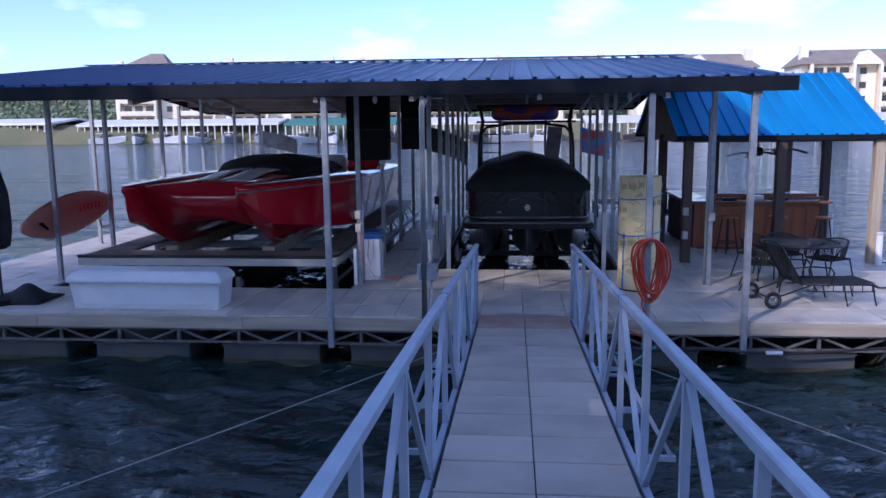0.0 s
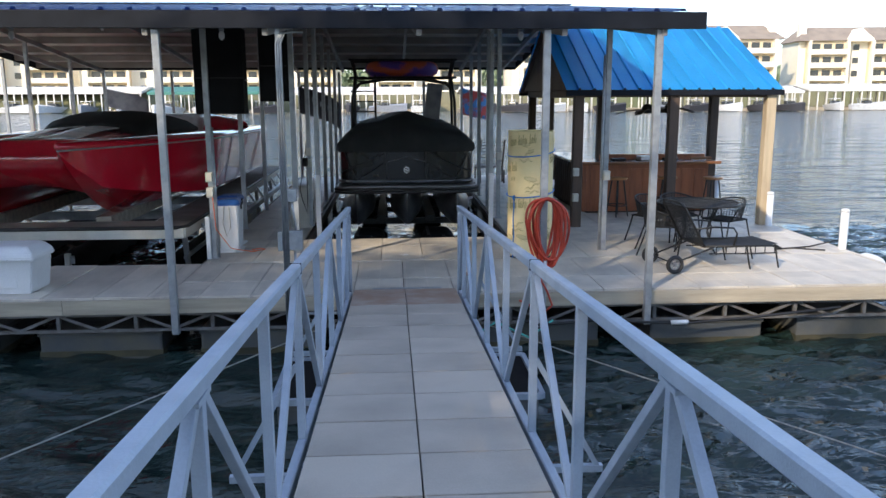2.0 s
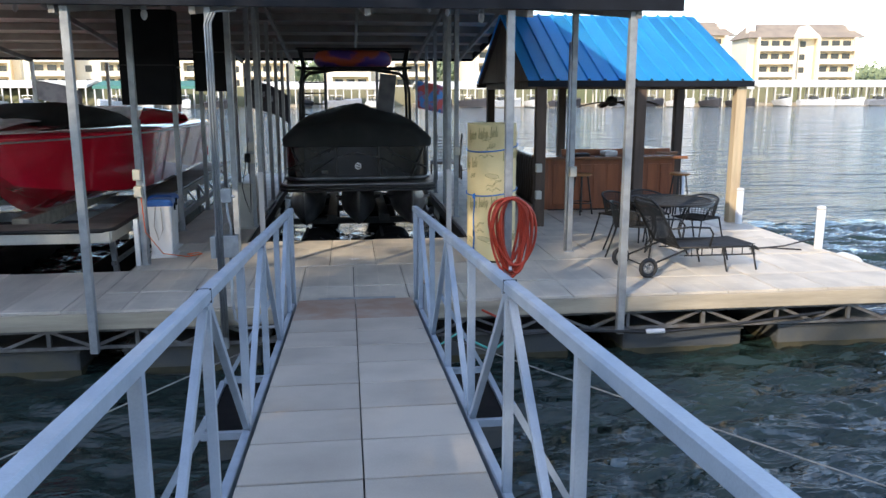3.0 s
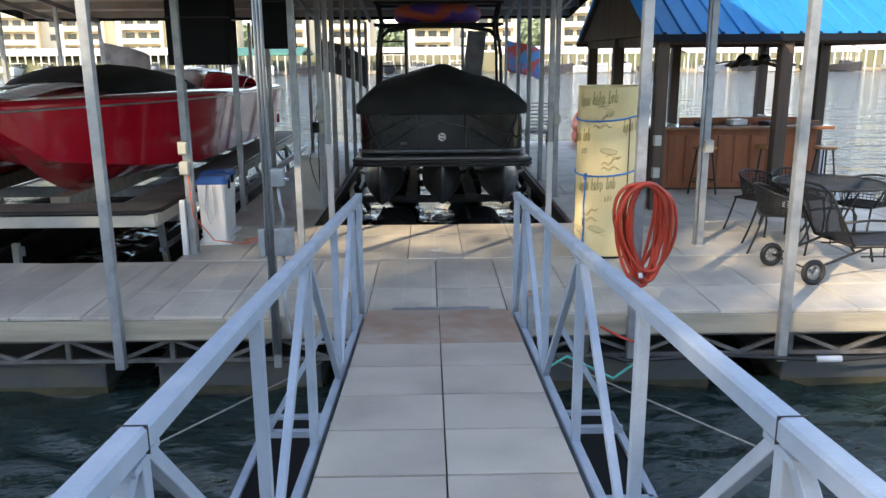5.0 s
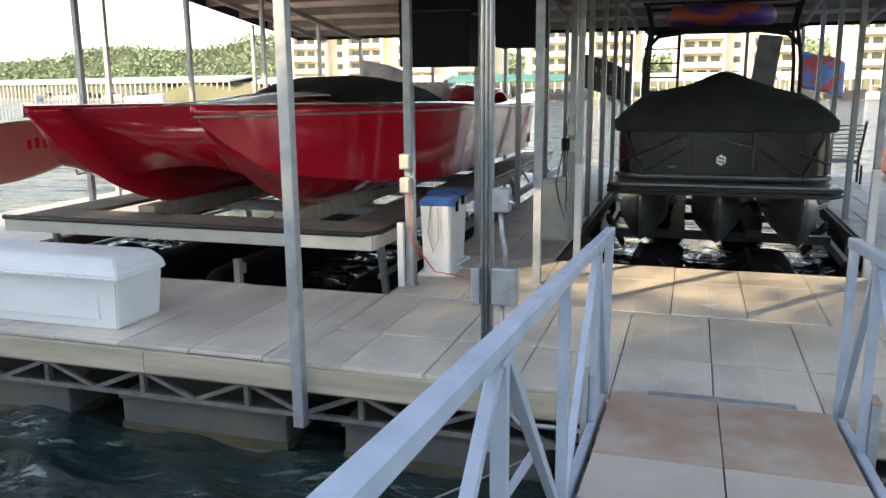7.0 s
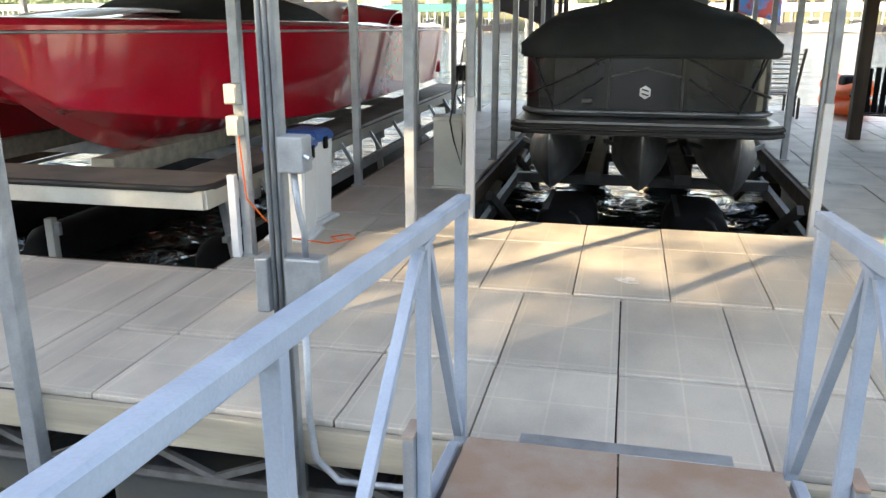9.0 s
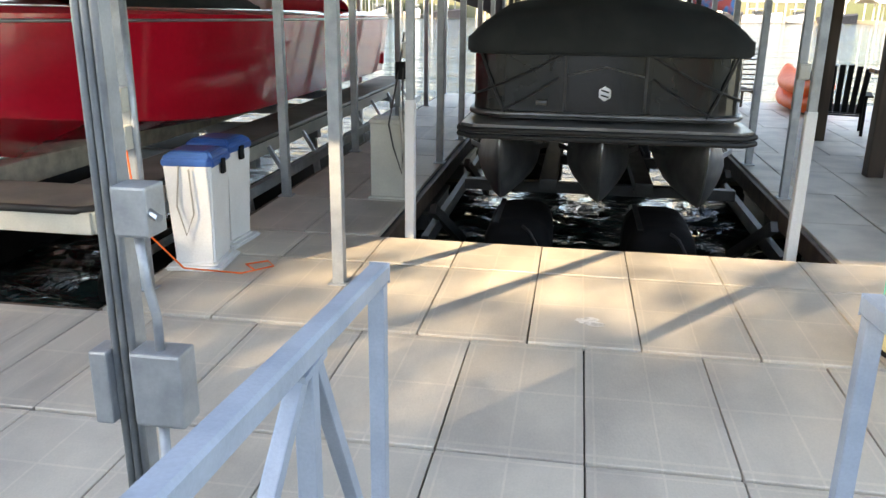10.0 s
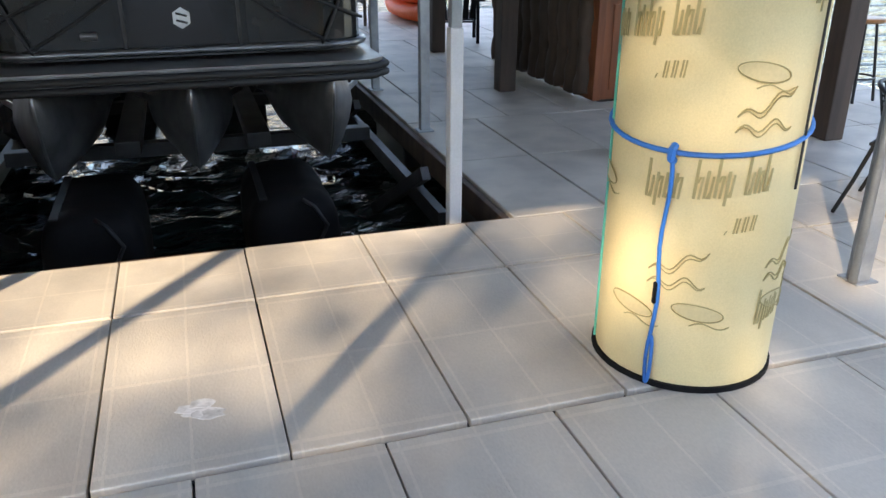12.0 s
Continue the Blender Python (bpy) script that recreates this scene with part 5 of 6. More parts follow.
def patio_chair(x, y, rz):
    t = thing("patio_chair", "black wrought iron patio chair with wire mesh seat", "chair", (x, y, 0), rz, "chairs round the patio table")
    part("seat", mesh_panel(lambda u, v: (-.24 + .48 * u, -.24 + .46 * v, .43 - .02 * math.sin(math.pi * u)), 12, 12), IRON, t)
    def barrel(u, v):
        a = math.pi * (1.08 * u - 0.04)
        return ((.25 + .05 * v) * math.cos(a), -.02 + (.24 + .07 * v) * math.sin(a), .44 + v * (.20 + .10 * math.sin(a)))
    part("backrest", mesh_panel(barrel, 20, 9), IRON, t, "curved wire mesh barrel back")
    part("back_rim", tube([barrel(k / 18, 1) for k in range(19)], .013), IRON, t, "", True)
    part("seat_frame", tube([(-.24, -.24, .43), (.24, -.24, .43), (.24, .22, .43), (-.24, .22, .43)], .012, None, 6, True), IRON, t)
    for s in (-1, 1):
        part("arm_post", tube([(s * .30, -.04, .64), (s * .31, -.14, .60), (s * .27, -.22, .43)], .012), IRON, t, "", True)
        part("leg", tube([(s * .24, -.22, .43), (s * .25, -.27, .2), (s * .24, -.25, 0)], .012), IRON, t)
        part("leg", tube([(s * .24, .2, .43), (s * .25, .27, .2), (s * .26, .34, 0)], .012), IRON, t)


patio_chair(4.75, 11.25, 75)
patio_chair(5.95, 11.75, -60)
patio_chair(5.4, 12.3, 5)
patio_chair(4.95, 12.2, 30)

ch = thing("chaise_lounge", "black wrought iron wheeled chaise lounge with mesh seat", "chaise lounge", (5.15, 10.3, 0), 8)
part("seat", mesh_panel(lambda u, v: (-.25 + 1.06 * u, -.3 + .6 * v, .34 - .03 * math.sin(3 * u)), 40, 22, 0.005), IRON, ch)
part("backrest", mesh_panel(lambda u, v: (-.28 - .30 * u, -.3 + .6 * v, .36 + .52 * u), 22, 22, 0.005), IRON, ch)
part("seat_frame", tube([(-.28, -.31, .34), (.80, -.31, .31), (.86, -.31, .27), (.86, .31, .27), (.80, .31, .31), (-.28, .31, .34)], .015, None, 6, True), IRON, ch, "", True)
part("back_frame", tube([(-.28, -.31, .34), (-.58, -.31, .86), (-.62, -.2, .93), (-.62, .2, .93), (-.58, .31, .86), (-.28, .31, .34)], .015), IRON, ch, "", True)
for s in (-.31, .31):
    part("armrest", tube([(-.42, s, .58), (-.15, s * 1.06, .60), (.12, s * 1.08, .58), (.18, s * 1.06, .50), (.15, s, .33)], .013), IRON, ch, "", True)
    part("lower_rail", tube([(-.2, s, .24), (.4, s, .22), (.82, s, .21)], .009), IRON, ch)
    for k in range(7):
        part("rail_stay", tube([(-.1 + .145 * k, s, .33), (-.1 + .145 * k, s, .22)], .007, None, 5), IRON, ch)
    part("rear_frame", tube([(-.1, s, .34), (-.45, s, .22), (-.72, s, .13)], .013), IRON, ch)
    for px in (.35, .78):
        part("leg", tube([(px, s, .31), (px + .03, s, .15), (px + .07, s, .0)], .012), IRON, ch)
part("axle", tube([(-.72, -.36, .13), (-.72, .36, .13)], .01), IRON, ch)
for s in (-.36, .36):
    w = part("wheel", tube([(-.72 + .098 * math.cos(a), s, .125 + .098 * math.sin(a)) for a in [math.tau * k / 24 for k in range(24)]], .028, None, 8, True), RUBBER, ch, "black tyre on a spoked wheel", True)
    part("rim", tube([(-.72 + .066 * math.cos(a), s, .125 + .066 * math.sin(a)) for a in [math.tau * k / 20 for k in range(20)]], .010, None, 6, True), ALU, w, "grey wheel rim")
    part("hub", tube([(-.72, s - .03, .125), (-.72, s + .03, .125)], .02, None, 10), ALU, w)
    for k in range(8):
        a = math.tau * k / 8
        part("spoke", tube([(-.72, s, .125), (-.72 + .064 * math.cos(a), s, .125 + .064 * math.sin(a))], .007, None, 5), ALU, w)

# ---- far end of the deck: kayaks, chairs ----
ky = thing("kayak", "orange plastic sit-on kayaks stacked on the far deck", "kayak", (4.75, 21.6, 0.0), 0)
for k in range(2):
    rings = []
    for i in range(15):
        s = i / 14
        w = 0.37 * math.sin(math.pi * (0.04 + 0.92 * s)) ** 0.6
        z0 = 0.28 * k + 0.16 * abs(2 * s - 1) ** 3
        rings.append([(w * math.cos(a), 2.6 * (s - 0.3), z0 + 0.15 + 0.15 * math.sin(a)) for a in [math.tau * j / 14 for j in range(14)]])
    part("kayak_hull", loft(rings), ORANGE, ky, "orange moulded hull", True)
part("kayak_seat", B(-0.22, 0.22, -0.2, 0.25, 0.5, 0.72, 0.08), PLASTICBLK, ky, "black seat")

ad = thing("adirondack_chair", "black slatted adirondack chair on the deck", "chair", (4.62, 19.6, 0), 165)
for k in range(6):
    x = -.24 + .096 * k
    part("back_slat", bar((x, .22, .32), (x * 1.15, .48, 1.0 - .9 * (x * x)), .075, .02, None, (0, -1, 0)), PLASTICBLK, ad)
    part("seat_slat", B(-.27, .27, -.30 + .09 * k, -.225 + .09 * k, .36 - .02 * k, .38 - .02 * k), PLASTICBLK, ad)
for s in (-1, 1):
    part("arm", B(s * .34 - .06, s * .34 + .06, -.35, .38, .55, .575, .005), PLASTICBLK, ad)
    part("leg", B(s * .31 - .02, s * .31 + .02, -.32, -.22, 0, .55), PLASTICBLK, ad)
    part("leg", bar((s * .31, .35, 0), (s * .31, .25, .56), .04, .08), PLASTICBLK, ad)

lc = thing("deck_lounger", "dark folding lounge chair with slatted back on the far deck", "lounge chair", (3.45, 21.5, 0), 180)
for k in range(9):
    part("back_slat", bar((-.3, .1 + .05 * k, .42 + .085 * k), (.3, .1 + .05 * k, .42 + .085 * k), .06, .02), WOODDK, lc)
for s in (-.32, .32):
    part("side_rail", bar((s, .05, .36), (s, .55, 1.18), .04, .05), WOODDK, lc)
    part("side_rail", bar((s, -1.0, .34), (s, .15, .36), .04, .05), WOODDK, lc)
    for y in (-.9, .1, .45):
        part("leg", bar((s, y, 0), (s, y, .36), .04, .05), WOODDK, lc)
for k in range(8):
    part("seat_slat", bar((-.3, -.95 + .13 * k, .37), (.3, -.95 + .13 * k, .37), .1, .02), WOODDK, lc)

# ---- paddle board on the side posts ----
pd = thing("paddle_board", "faded coral paddle board with dark fin hung on side posts", "paddle board", (-7.42, 12.25, 1.12), 0)
rings = []
for i in range(25):
    s = i / 24
    w = 0.37 * max(0.02, math.sin(math.pi * (0.02 + 0.96 * s))) ** 0.55
    rings.append([(0.05 * math.sin(a), 3.0 * (s - 0.5), w * math.cos(a) + 0.10 * (2 * s - 1)) for a in [math.tau * j / 12 for j in range(12)]])
part("board", loft(rings), BOARD, pd, "", True)
bm = sheet(lambda u, v: (0.05 + 0.20 * u, -1.12 - 0.07 * u + 0.13 * v * (1 - 0.6 * u), -0.06 - 0.10 * u), 4, 2, 0.012)
part("fin", bm, PLASTICBLK, pd, "dark fin")
for k, hgt in enumerate((0.12, 0.14, 0.12, 0.12, 0.13, 0.12)):
    part("lettering_bar", bar((0.052, 0.25 + 0.13 * k, 0.02), (0.052, 0.25 + 0.13 * k, 0.02 + hgt), 0.07, 0.006, None, (1, 0, 0)), RED, pd, "red lettering bar")
for y in (-0.75, 1.15):
    part("rack_arm", tube([(0.16, y, 0.0), (0.16, y, -0.36), (-0.06, y, -0.40), (-0.10, y, -0.25)], 0.016), IRON, pd, "black rack arm")

# ---- flags, bollards, covered watercraft ----
def flag(x, y, z, w, h, rz, material, label, droop):
    t = thing("flag", label, "flag", (x, y, z), rz, "flags on the dock")
    part("cloth", sheet(lambda u, v: (w * u, 0.07 * math.sin(7 * u + 2 * v) * u, -h * v - droop * u * u - 0.04 * math.sin(5 * u)), 14, 8, 0.003), material, t, "", True)
    part("staff", tube([(0, 0, -h - 0.5), (0, 0, 0.1)], 0.014), STEEL, t)
    return t


flag(-7.2, 22.98, 2.55, 1.1, 0.5, 0, FLAGGREY, "pale grey flag drooping from a dock post", 0.35)
fl = flag(-1.86, 22.98, 2.6, 1.15, 0.75, -10, FLAGDARK, "black flag with grey markings on a dock post", 0.5)
for k in range(5):
    part("flag_marking", sheet(lambda u, v: (0.4 + 0.11 * k + 0.05 * u, -0.075, -0.3 - 0.06 * k - 0.14 * v), 1, 1, 0.003), FLAGGREY, fl)
fl = flag(2.80, 22.98, 2.55, 0.9, 0.75, 10, FLAGBLUE, "blue and red patterned flag hanging from a dock post", 0.3)
for x, y in ((7.60, 11.35), (7.49, 13.55), (7.72, 16.5)):
    bl = thing("mooring_pile", "white plastic mooring pile at the deck edge", "mooring pile", (x + 0.05, y, -0.9), 0, "white piles")
    part("sleeve", tube([(0, 0, 0), (0, 0, 1.47)], 0.058, None, 18), WHITE, bl, "", True)
    part("cap", tube([(0, 0, 1.47), (0, 0, 1.50), (0, 0, 1.52)], lambda s: (0.063, 0.063, 0.035)[round(s * 2)], None, 18), WHITE, bl, "", True)
fd = thing("boat_fender", "white round fender lying against the deck edge", "fender", (7.98, 11.15, -0.25))
part("ball", tube([(0, -0.32, 0), (0, -0.28, 0), (0, -0.12, 0), (0, 0.12, 0), (0, 0.28, 0), (0, 0.32, 0)], lambda s: (0.05, 0.13, 0.2, 0.2, 0.13, 0.05)[round(s * 5)], None, 16), WHITE, fd, "", True)
part("eye", tube([(0.0, 0.32, 0), (0, 0.4, 0.0)], 0.03), WHITE, fd)
solid("dock_line", tube([(7.3, 11.2, 0.012), (6.9, 11.4, 0.012), (6.6, 11.35, 0.012), (7.2, 11.5, 0.012), (7.7, 11.5, 0.12)], 0.012), CABLE, "dark dock line lying on the deck", "rope", smooth=True)
um = thing("folded_umbrella", "closed dark blue patio umbrella standing on the deck", "umbrella", (-7.16, 9.7, 0))
bm = loft([[(r * math.cos(a) * (1 + 0.15 * math.sin(5 * a)), r * math.sin(a) * (1 + 0.15 * math.sin(5 * a)), z) for a in [math.tau * k / 30 for k in range(30)]]
           for z, r in ((0.85, 0.10), (0.9, 0.17), (1.2, 0.21), (1.7, 0.20), (2.2, 0.10), (2.4, 0.02))])
part("canopy", bm, CANVAS, um, "folded dark canopy", True)
part("pole", tube([(0, 0, 0.05), (0, 0, 2.45)], 0.022), IRON, um)
part("base", disc(0.25, 0.07, (0, 0, 0), 24, None, 0.2), PLASTICBLK, um)
tp = thing("tarp_heap", "crumpled dark tarp lying on the deck", "tarp", (-7.0, 9.95, 0.0))
part("folds", sheet(lambda u, v: (1.0 * (u - 0.5), 0.75 * (v - 0.5), 0.02 + 0.24 * math.sin(math.pi * u) ** 0.7 * math.sin(math.pi * v) ** 0.7 * (0.75 + 0.3 * math.sin(8 * u + 5 * v))), 26, 20, 0.006), CANVAS, tp, "", True)
random.seed(9)
sc = thing("deck_scuff", "dried white paint smear on a deck tile", "stain", (0.97, 11.36, 0.004))
for k in range(9):
    a, r = random.uniform(0, 6.28), random.uniform(0, 0.07)
    ring = [(r * math.cos(a) * 2 + random.uniform(.03, .06) * math.cos(t), r * math.sin(a) * 1.2 + random.uniform(.02, .04) * math.sin(t)) for t in [math.tau * j / 10 for j in range(10)]]
    part("smear", loft([[(x, y, z) for x, y in ring] for z in (0.0, 0.0012 + 0.0002 * k)]), CHALK, sc)

# ---- far shore ----
def shore_z(x, y):
    """Height of the land across the lake."""
    d = y - 165 - 12 * math.sin(x * 0.011) - (90 if x < -110 else 0) * smooth01((-110 - x) / 60)
    if d < 0:
        return -2.0 + max(-6, d * 0.1)
    rise = 3.2 * smooth01(d / 9) - 2.0 * (1 - smooth01(d / 4))
    hill = (11 + 17 * smooth01((-70 - x) / 60)) * smooth01((d - 40) / 170) * (0.55 + 0.45 * math.sin(x * 0.013 + 1.0) * math.sin(x * 0.031))
    return rise + max(0, hill)


bm = sheet(lambda u, v: (-700 + 1300 * u, 140 + 560 * v * v, shore_z(-700 + 1300 * u, 140 + 560 * v * v)), 130, 70)
solid("far_shore", bm, EARTH, "grassy far shore rising into low hills", "shore", kind="structure", smooth=True)


def leaf_cloud(verts, faces, c, rx, rz, n, size, rng):
    """Small leaf sprays through an uneven ball."""
    for _ in range(n):
        while True:
            p = Vector((rng.uniform(-1, 1), rng.uniform(-1, 1), rng.uniform(-1, 1)))
            if 0.15 < p.length < 1:
                break
        p = Vector((c[0] + p.x * rx, c[1] + p.y * rx, c[2] + p.z * rz))
        a = Vector((rng.uniform(-1, 1), rng.uniform(-1, 1), rng.uniform(-1, 1))).normalized()
        b = a.orthogonal().normalized()
        s = size * rng.uniform(0.6, 1.4)
        k = len(verts)
        verts.extend([p - a * s, p - b * s * 0.6, p + a * s, p + b * s * 0.6])
        faces.append((k, k + 1, k + 2, k + 3))


def mesh_of(name, verts, faces, material):
    me = bpy.data.meshes.new(name)
    me.from_pydata([tuple(v) for v in verts], [], faces)
    me.materials.append(material)
    return me


rng = random.Random(11)
verts, faces = [], []
for _ in range(2600):
    x = rng.uniform(-480, 260)
    y = 230 + 300 * rng.random() ** 1.3 + (60 if x < -110 else 0)
    z = shore_z(x, y)
    r = rng.uniform(3.0, 6.0)
    leaf_cloud(verts, faces, (x, y, z + r * 0.6), r, r * 0.8, 40, 0.95, rng)
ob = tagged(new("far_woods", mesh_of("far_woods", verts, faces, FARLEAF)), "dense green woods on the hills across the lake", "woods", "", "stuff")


def condo(x, y, w, storeys, rz, tall):
    z = 2.6
    t = thing("apartment_building", "cream lakeside apartment building with balconies and tan roof", "building", (x, y, z), rz, "lakeside apartments")
    d, h = 12.0, storeys * 3.1
    part("wall", B(-w / 2, w / 2, 0, d, -3.5, h, 0), STUCCO, t)
    for sx in (-1, 1):
        rings = []
        xx = sx * w * 0.27
        part("bay", B(xx - w * 0.17, xx + w * 0.17, -1.6, 0.02, -3.5, h, 0), TANSTUCCO, t, "tan recessed balcony bay")
    rf = loft([[(-w / 2 - 0.8, -2.4, h), (w / 2 + 0.8, -2.4, h), (w / 2 + 0.8, d + 0.8, h), (-w / 2 - 0.8, d + 0.8, h)],
               [(-w / 2 + 2, d * 0.38, h + tall), (w / 2 - 2, d * 0.38, h + tall), (w / 2 - 2, d * 0.5, h + tall), (-w / 2 + 2, d * 0.5, h + tall)]])
    roof_p = part("roof", rf, SHINGLE, t, "tan shingle roof")
    for sx in (-1, 1):
        part("chimney", B(sx * w * 0.46 - 0.9, sx * w * 0.46 + 0.9, 1.0, 2.6, h - 0.5, h + tall + 0.8), STUCCO, roof_p)
    gb = bmesh.new()
    g = [[gb.verts.new((gx, gy, gz_)) for gx, gz_ in ((-w * .11, h - .2), (w * .11, h - .2), (w * .11, h + .4), (0, h + tall * .8), (-w * .11, h + .4))] for gy in (-2.5, 3.0)]
    gb.faces.new(g[0])
    gb.faces.new(g[1][::-1])
    for k in range(5):
        gb.faces.new((g[0][k], g[0][(k + 1) % 5], g[1][(k + 1) % 5], g[1][k]))
    part("gable", gb, STUCCO, t)
    for s in range(storeys):
        zz = s * 3.1
        for sx in (-1, 1):
            xx = sx * w * 0.27
            part("balcony_slab", B(xx - w * 0.17, xx + w * 0.17, -3.0, -1.6, zz - 0.15, zz + 0.1), STUCCO, t)
            part("balcony_parapet", B(xx - w * 0.17, xx + w * 0.17, -3.05, -2.9, zz + 0.1, zz + 1.05), STUCCO, t)
            for k in (-1, 0, 1):
                part("window", B(xx + k * w * 0.10 - 0.95, xx + k * w * 0.10 + 0.95, -1.68, -1.6, zz + 0.4, zz + 2.4), GLASSDK, t)
            for k in (-1, 1):
                part("balcony_pier", B(xx + k * w * 0.165 - 0.25, xx + k * w * 0.165 + 0.25, -3.06, -1.6, zz, zz + 3.1), STUCCO, t)
        part("window", B(-0.7, 0.7, -0.06, 0.02, zz + 0.9, zz + 2.3), GLASSDK, t)
    return t


first = condo(78, 186, 27, 4, -2, 3.6)
for x, y, rz in ((113, 190, -8), (43, 192, 3), (9, 194, 2), (-25, 196, 3), (-57, 192, 6), (-88, 198, 9)):
    copy_thing(first, pose(x, y, 2.6, 0, 0, rz))
house = thing("lake_house", "pale lake house with tan gabled roof high above the shore", "house", (-122, 255, 11), 8)
part("wall", B(-8, 8, 0, 10, -6, 9), STUCCO, house)
part("roof", loft([[(-10, -1, 10), (10, -1, 10), (10, 11, 10), (-10, 11, 10)], [(2, 4, 16), (6, 4, 16), (6, 6, 16), (2, 6, 16)]]), SHINGLE, house)
for k in range(4):
    part("window", B(-7 + 4 * k, -5 + 4 * k, -0.08, 0.02, 5, 8), GLASSDK, house)


def far_dock(x0, x1, y, depth, z1, material, label, n, rz=0):
    t = thing("covered_dock", label, "dock", ((x0 + x1) / 2, y, 0), rz, "covered docks across the lake")
    w = (x1 - x0) / 2
    part("roof", loft([[(-w, 0, z1), (w, 0, z1), (w, 0, z1 + 0.5), (-w, 0, z1 + 0.5)], [(-w, depth / 2, z1 + 1.1), (w, depth / 2, z1 + 1.1), (w, depth / 2, z1 + 1.5), (-w, depth / 2, z1 + 1.5)],
                       [(-w, depth, z1), (w, depth, z1), (w, depth, z1 + 0.5), (-w, depth, z1 + 0.5)]]), material, t)
    part("deck", B(-w, w, 0.5, depth, -0.9, -0.2), TIMBER, t)
    pm = finish("post", B(-0.11, 0.11, -0.11, 0.11, -0.9, z1 + 0.05), DOCKWHITE)
    for k in range(n):
        for dy in (0.3, depth * 0.6):
            ob = new("post", pm)
            ob.parent = t
            ob.location = (-w + 0.3 + (2 * w - 0.6) * k / (n - 1), dy, 0)
    return t


def far_boat(x, y, rz, material, length=7.0):
    t = thing("moored_boat", "small boat moored at the far docks" if material is not PURPLE else "boat under a purple cover at the far docks", "boat", (x, y, WATER_Z), rz, "boats at the far docks")
    rings = []
    for i in range(9):
        s = i / 8
        w = 1.25 * math.sin(math.pi * min(0.5, 0.05 + 0.6 * s)) ** 0.7
        rings.append([(-w, length * (s - .5), 1.0 + .5 * (1 - s)), (-w * .7, length * (s - .5), .1), (w * .7, length * (s - .5), .1), (w, length * (s - .5), 1.0 + .5 * (1 - s)), (0, length * (s - .5), 1.25 + .5 * (1 - s))])
    part("hull", loft(rings), material, t)
    part("windscreen", B(-.8, .8, -.2, 1.4, 1.1, 1.9, .25), GLASSDK, t)
    part("canopy", B(-1, 1, -.1, 2.2, 2.2, 2.3, .04), BOATWHITE, t)
    for sx in (-.9, .9):
        for py in (0, 2):
            part("canopy_pole", B(sx - .03, sx + .03, py - .03, py + .03, 1.0, 2.2), STEEL, t)
    return t


WD = "long covered boat dock with pale roof and many posts"
far_dock(-205, -95, 172, 16, 3.4, DOCKWHITE, WD, 60, -14)
far_dock(-92, -48, 160, 14, 2.9, DOCKWHITE, WD, 30, 0)
far_dock(-44, -22, 150, 14, 2.7, GREENROOF, "covered boat dock with green roof", 16)
far_dock(-18, 8, 154, 12, 2.6, DOCKWHITE, WD, 18)
far_dock(14, 44, 152, 12, 2.6, DOCKWHITE, WD, 20)
far_dock(48, 80, 150, 12, 2.6, DOCKWHITE, WD, 22)
far_dock(84, 130, 156, 12, 3.0, DOCKWHITE, WD, 26)
rng = random.Random(5)
for x, y in [(-84 + 6.5 * k, 158) for k in range(6)] + [(-40 + 6 * k, 148) for k in range(4)] + [(-14 + 7 * k, 151) for k in range(4)] + [(18 + 6 * k, 149) for k in range(5)] + [(52 + 6 * k, 147) for k in range(5)] + [(88 + 7 * k, 153) for k in range(6)] + [(-165 + 9 * k, 178 - 2.2 * k) for k in range(8)]:
    far_boat(x, y, rng.uniform(-25, 25) + rng.choice((0, 90)), rng.choice((BOATWHITE, BOATWHITE, FLAGDARK, FLAGGREY)), rng.uniform(5, 8))
far_boat(-122, 168, 80, PURPLE, 10)
far_boat(-112, 150, 85, BOATWHITE, 10)

# ---- near shore behind the gangway, with the trees that shade it ----
bm = sheet(lambda u, v: (-90 + 180 * u, -4.5 - 80 * v, -1.6 + 2.7 * smooth01(v * 18) + 10 * smooth01(v) + 0.25 * math.sin(u * 60) * v), 60, 40)
solid("near_bank", bm, EARTH, "grassy near bank at the head of the gangway", "shore", kind="structure", smooth=True)


def shade_tree(x, y, h, r, seed, leaves=520):
    rg = random.Random(seed)
    t = thing("tree", "tall leafy tree on the near bank", "tree", (x, y, 0.8), 0, "trees on the near bank")
    trunk = part("trunk", tube([(0, 0, -0.6), (0.1, 0.05, h * 0.25), (-0.1, 0.1, h * 0.55), (0.05, 0, h * 0.9)], lambda s: 0.32 * (1 - 0.8 * s), None, 10), BARK, t, "", True)
    vs, fs = [], []
    for k in range(15):
        a, e = rg.uniform(0, math.tau), rg.uniform(0.25, 1.0)
        c = Vector((r * 0.72 * math.cos(a) * e, r * 0.72 * math.sin(a) * e, h * rg.uniform(0.5, 1.02)))
        part("limb", tube([(0, 0, c.z * 0.62), (c.x * 0.4, c.y * 0.4, c.z * 0.8), c], lambda s: 0.10 * (1 - 0.75 * s), None, 6), BARK, trunk)
        leaf_cloud(vs, fs, c, r * 0.42, r * 0.34, leaves, 0.135, rg)
    ob = new("crown", mesh_of("crown", vs, fs, LEAF))
    ob.parent = t


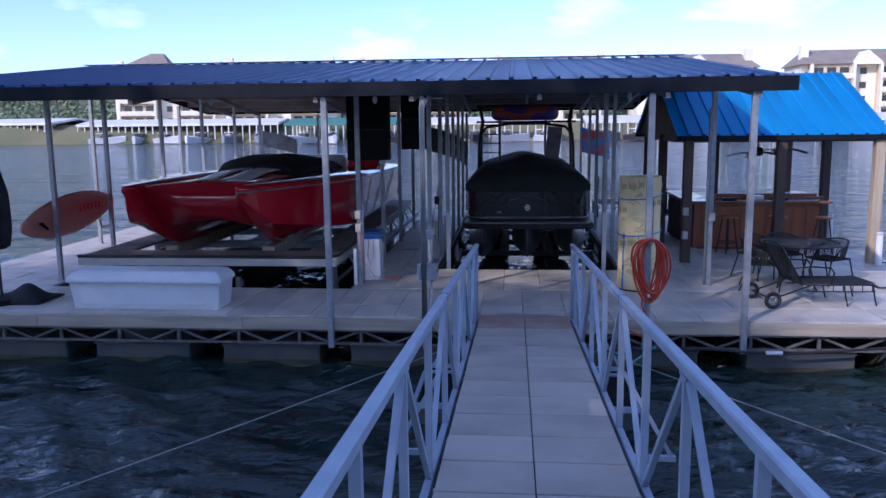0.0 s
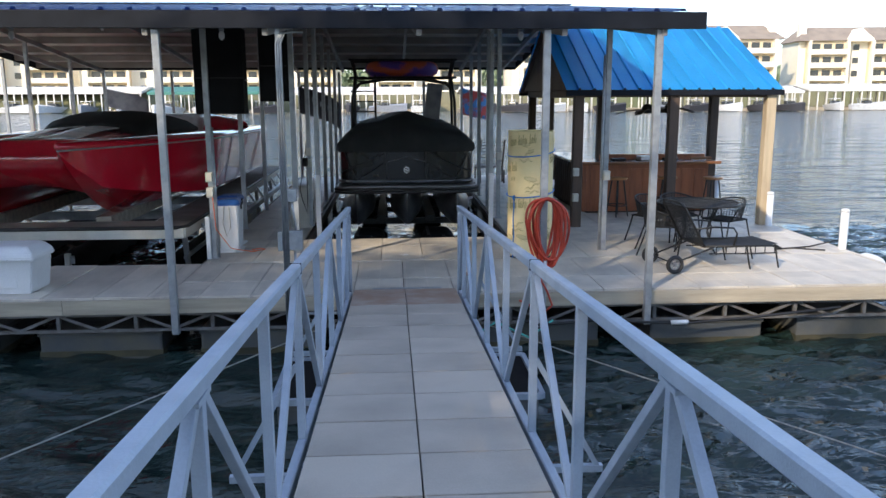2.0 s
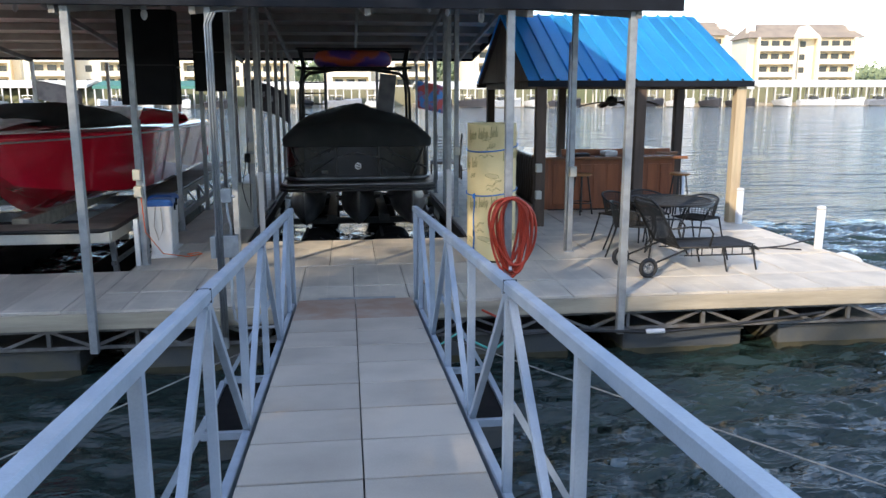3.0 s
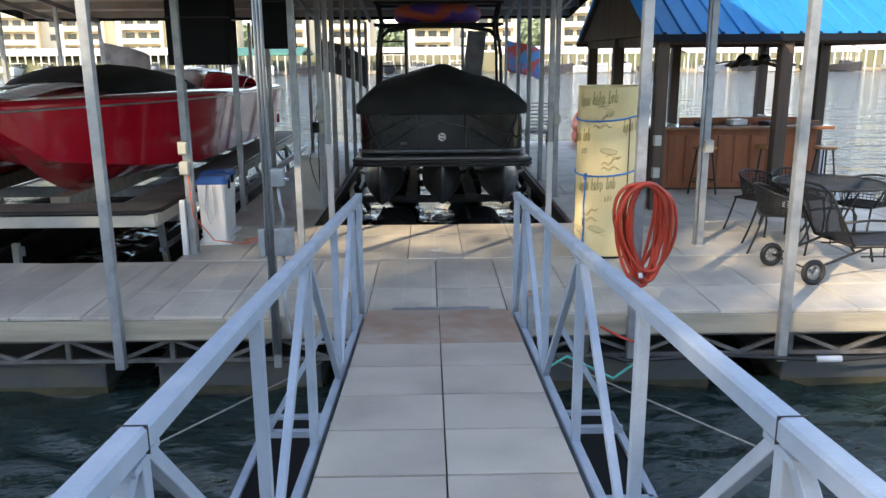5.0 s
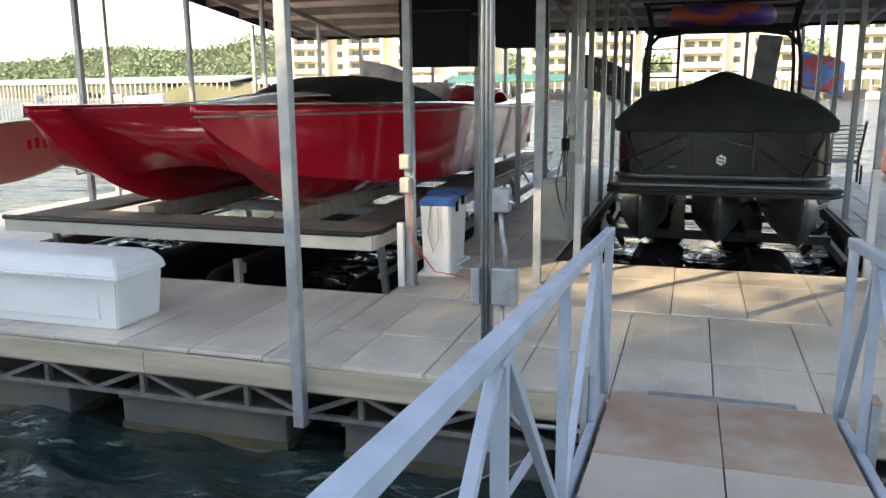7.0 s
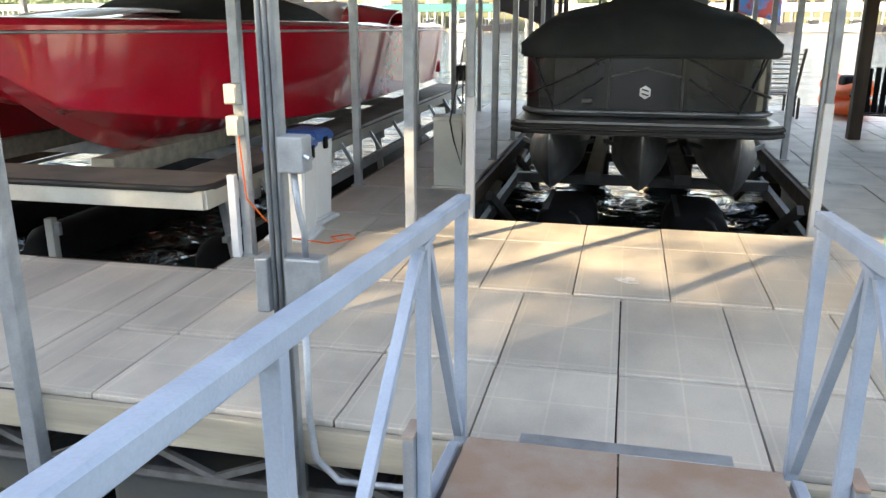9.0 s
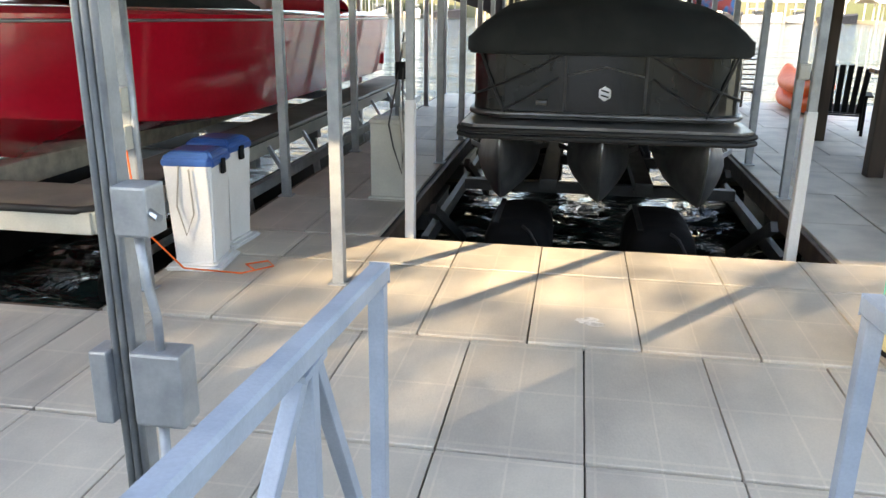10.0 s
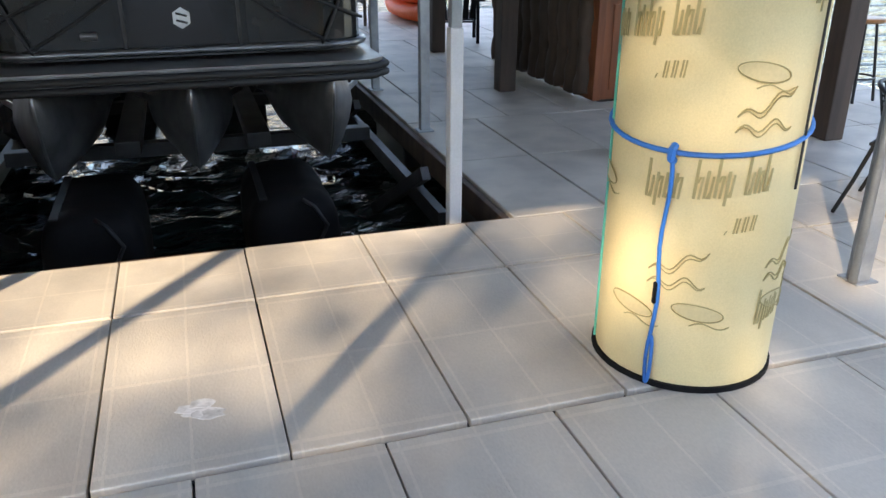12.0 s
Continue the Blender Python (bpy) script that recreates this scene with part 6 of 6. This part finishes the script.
for i, (x, y, h, r) in enumerate(((-8.5, -11, 11.5, 4.6), (-13, -8.5, 12.4, 5.0), (-18.5, -8, 12.6, 5.2), (-24, -7.5, 12.4, 5.0), (-11.5, -16, 13.5, 5.0), (-5.5, -15, 12, 4.5), (6, -18, 13, 5), (14, -16, 13, 5))):
    shade_tree(x, y, h, r, 20 + i)
for i, (x, y, h, r) in enumerate(((-10.8, -6.6, 14.0, 4.2), (-15.8, -6.8, 14.2, 4.6), (-21, -6.2, 14.2, 4.6))):
    shade_tree(x, y, h, r, 60 + i, 330)

# ---- deck tiles, last ----
TW = 0.61
tile_me = finish("deck_tile", B(-TW / 2 + 0.004, TW / 2 - 0.004, -0.292, 0.292, -0.035, 0, 0.005), TILE)
half_me = finish("deck_tile", B(-TW / 4 + 0.004, TW / 4 - 0.004, -0.292, 0.292, -0.035, 0, 0.005), TILE)


def lay(x0, x1, y0, y1, shift, rows):
    """Rows of tiles over one rectangle, each row the same depth, cut at the ends."""
    d = (y1 - y0) / rows
    for r in range(rows):
        yc = y0 + (r + 0.5) * d
        x = x0 - ((x0 - shift(r)) % TW)
        while x < x1 - 0.02:
            a, b = max(x, x0), min(x + TW, x1)
            if b - a > 0.05:
                yield (a + b) / 2, yc, (b - a) / TW, d / 0.6
            x += TW


def stagger(r):
    return 0.29 if (r // 2) % 2 == 0 else -0.015


spots = list(lay(-1.92, 7.68, 9.11, 9.88, lambda r: 0.29, 1)) + list(lay(-1.92, 7.68, 9.88, 11.03, lambda r: 0.29, 1))
spots += list(lay(-1.92, 7.68, 11.03, 12.22, lambda r: -0.015, 1)) + list(lay(-1.92, 7.68, 12.22, 12.85, lambda r: -0.015, 1)) + list(lay(-7.1, -1.92, 9.11, 11.03, lambda r: 0.29, 1))
spots += list(lay(-1.91, -0.67, 12.85, 23.28, lambda r: -1.91, 9))
near = [s for s in spots]
far = list(lay(2.73, 7.68, 12.85, 23.28, stagger, 9)) + list(lay(-9.58, -7.1, 9.11, 11.03, lambda r: 0.29, 1)) + list(lay(-9.58, -7.16, 11.03, 23.28, stagger, 20))
near, far = near[:296], near[296:] + far
for x, y, sx, sy in near:
    ob = new("deck_tile", tile_me)
    ob.parent = floor
    ob.matrix_local = pose(x, y, random.uniform(-0.0025, 0.0025), random.uniform(-0.15, 0.15), random.uniform(-0.15, 0.15), random.uniform(-0.15, 0.15)) @ Matrix.Diagonal((sx, sy, 1, 1))
verts, faces = [], []
for x, y, sx, sy in far:
    hx, hy, z, k = sx * TW / 2 - 0.004, sy * 0.3 - 0.004, random.uniform(-0.003, 0.002), len(verts)
    for zz, e in ((-0.035, 0), (z - 0.005, 0), (z, 0.005)):
        verts += [(x - hx + e, y - hy + e, zz), (x + hx - e, y - hy + e, zz), (x + hx - e, y + hy - e, zz), (x - hx + e, y + hy - e, zz)]
    for q in range(4):
        for lv in (0, 4):
            faces.append((k + lv + q, k + lv + (q + 1) % 4, k + lv + 4 + (q + 1) % 4, k + lv + 4 + q))
    faces.append((k + 8, k + 9, k + 10, k + 11))
me = bpy.data.meshes.new("far_tiles")
me.from_pydata(verts, [], faces)
me.materials.append(TILE)
ob = new("far_tiles", me)
ob.parent = floor
tagged(ob, "pale grey deck tiles farther along", "", "", "stuff")
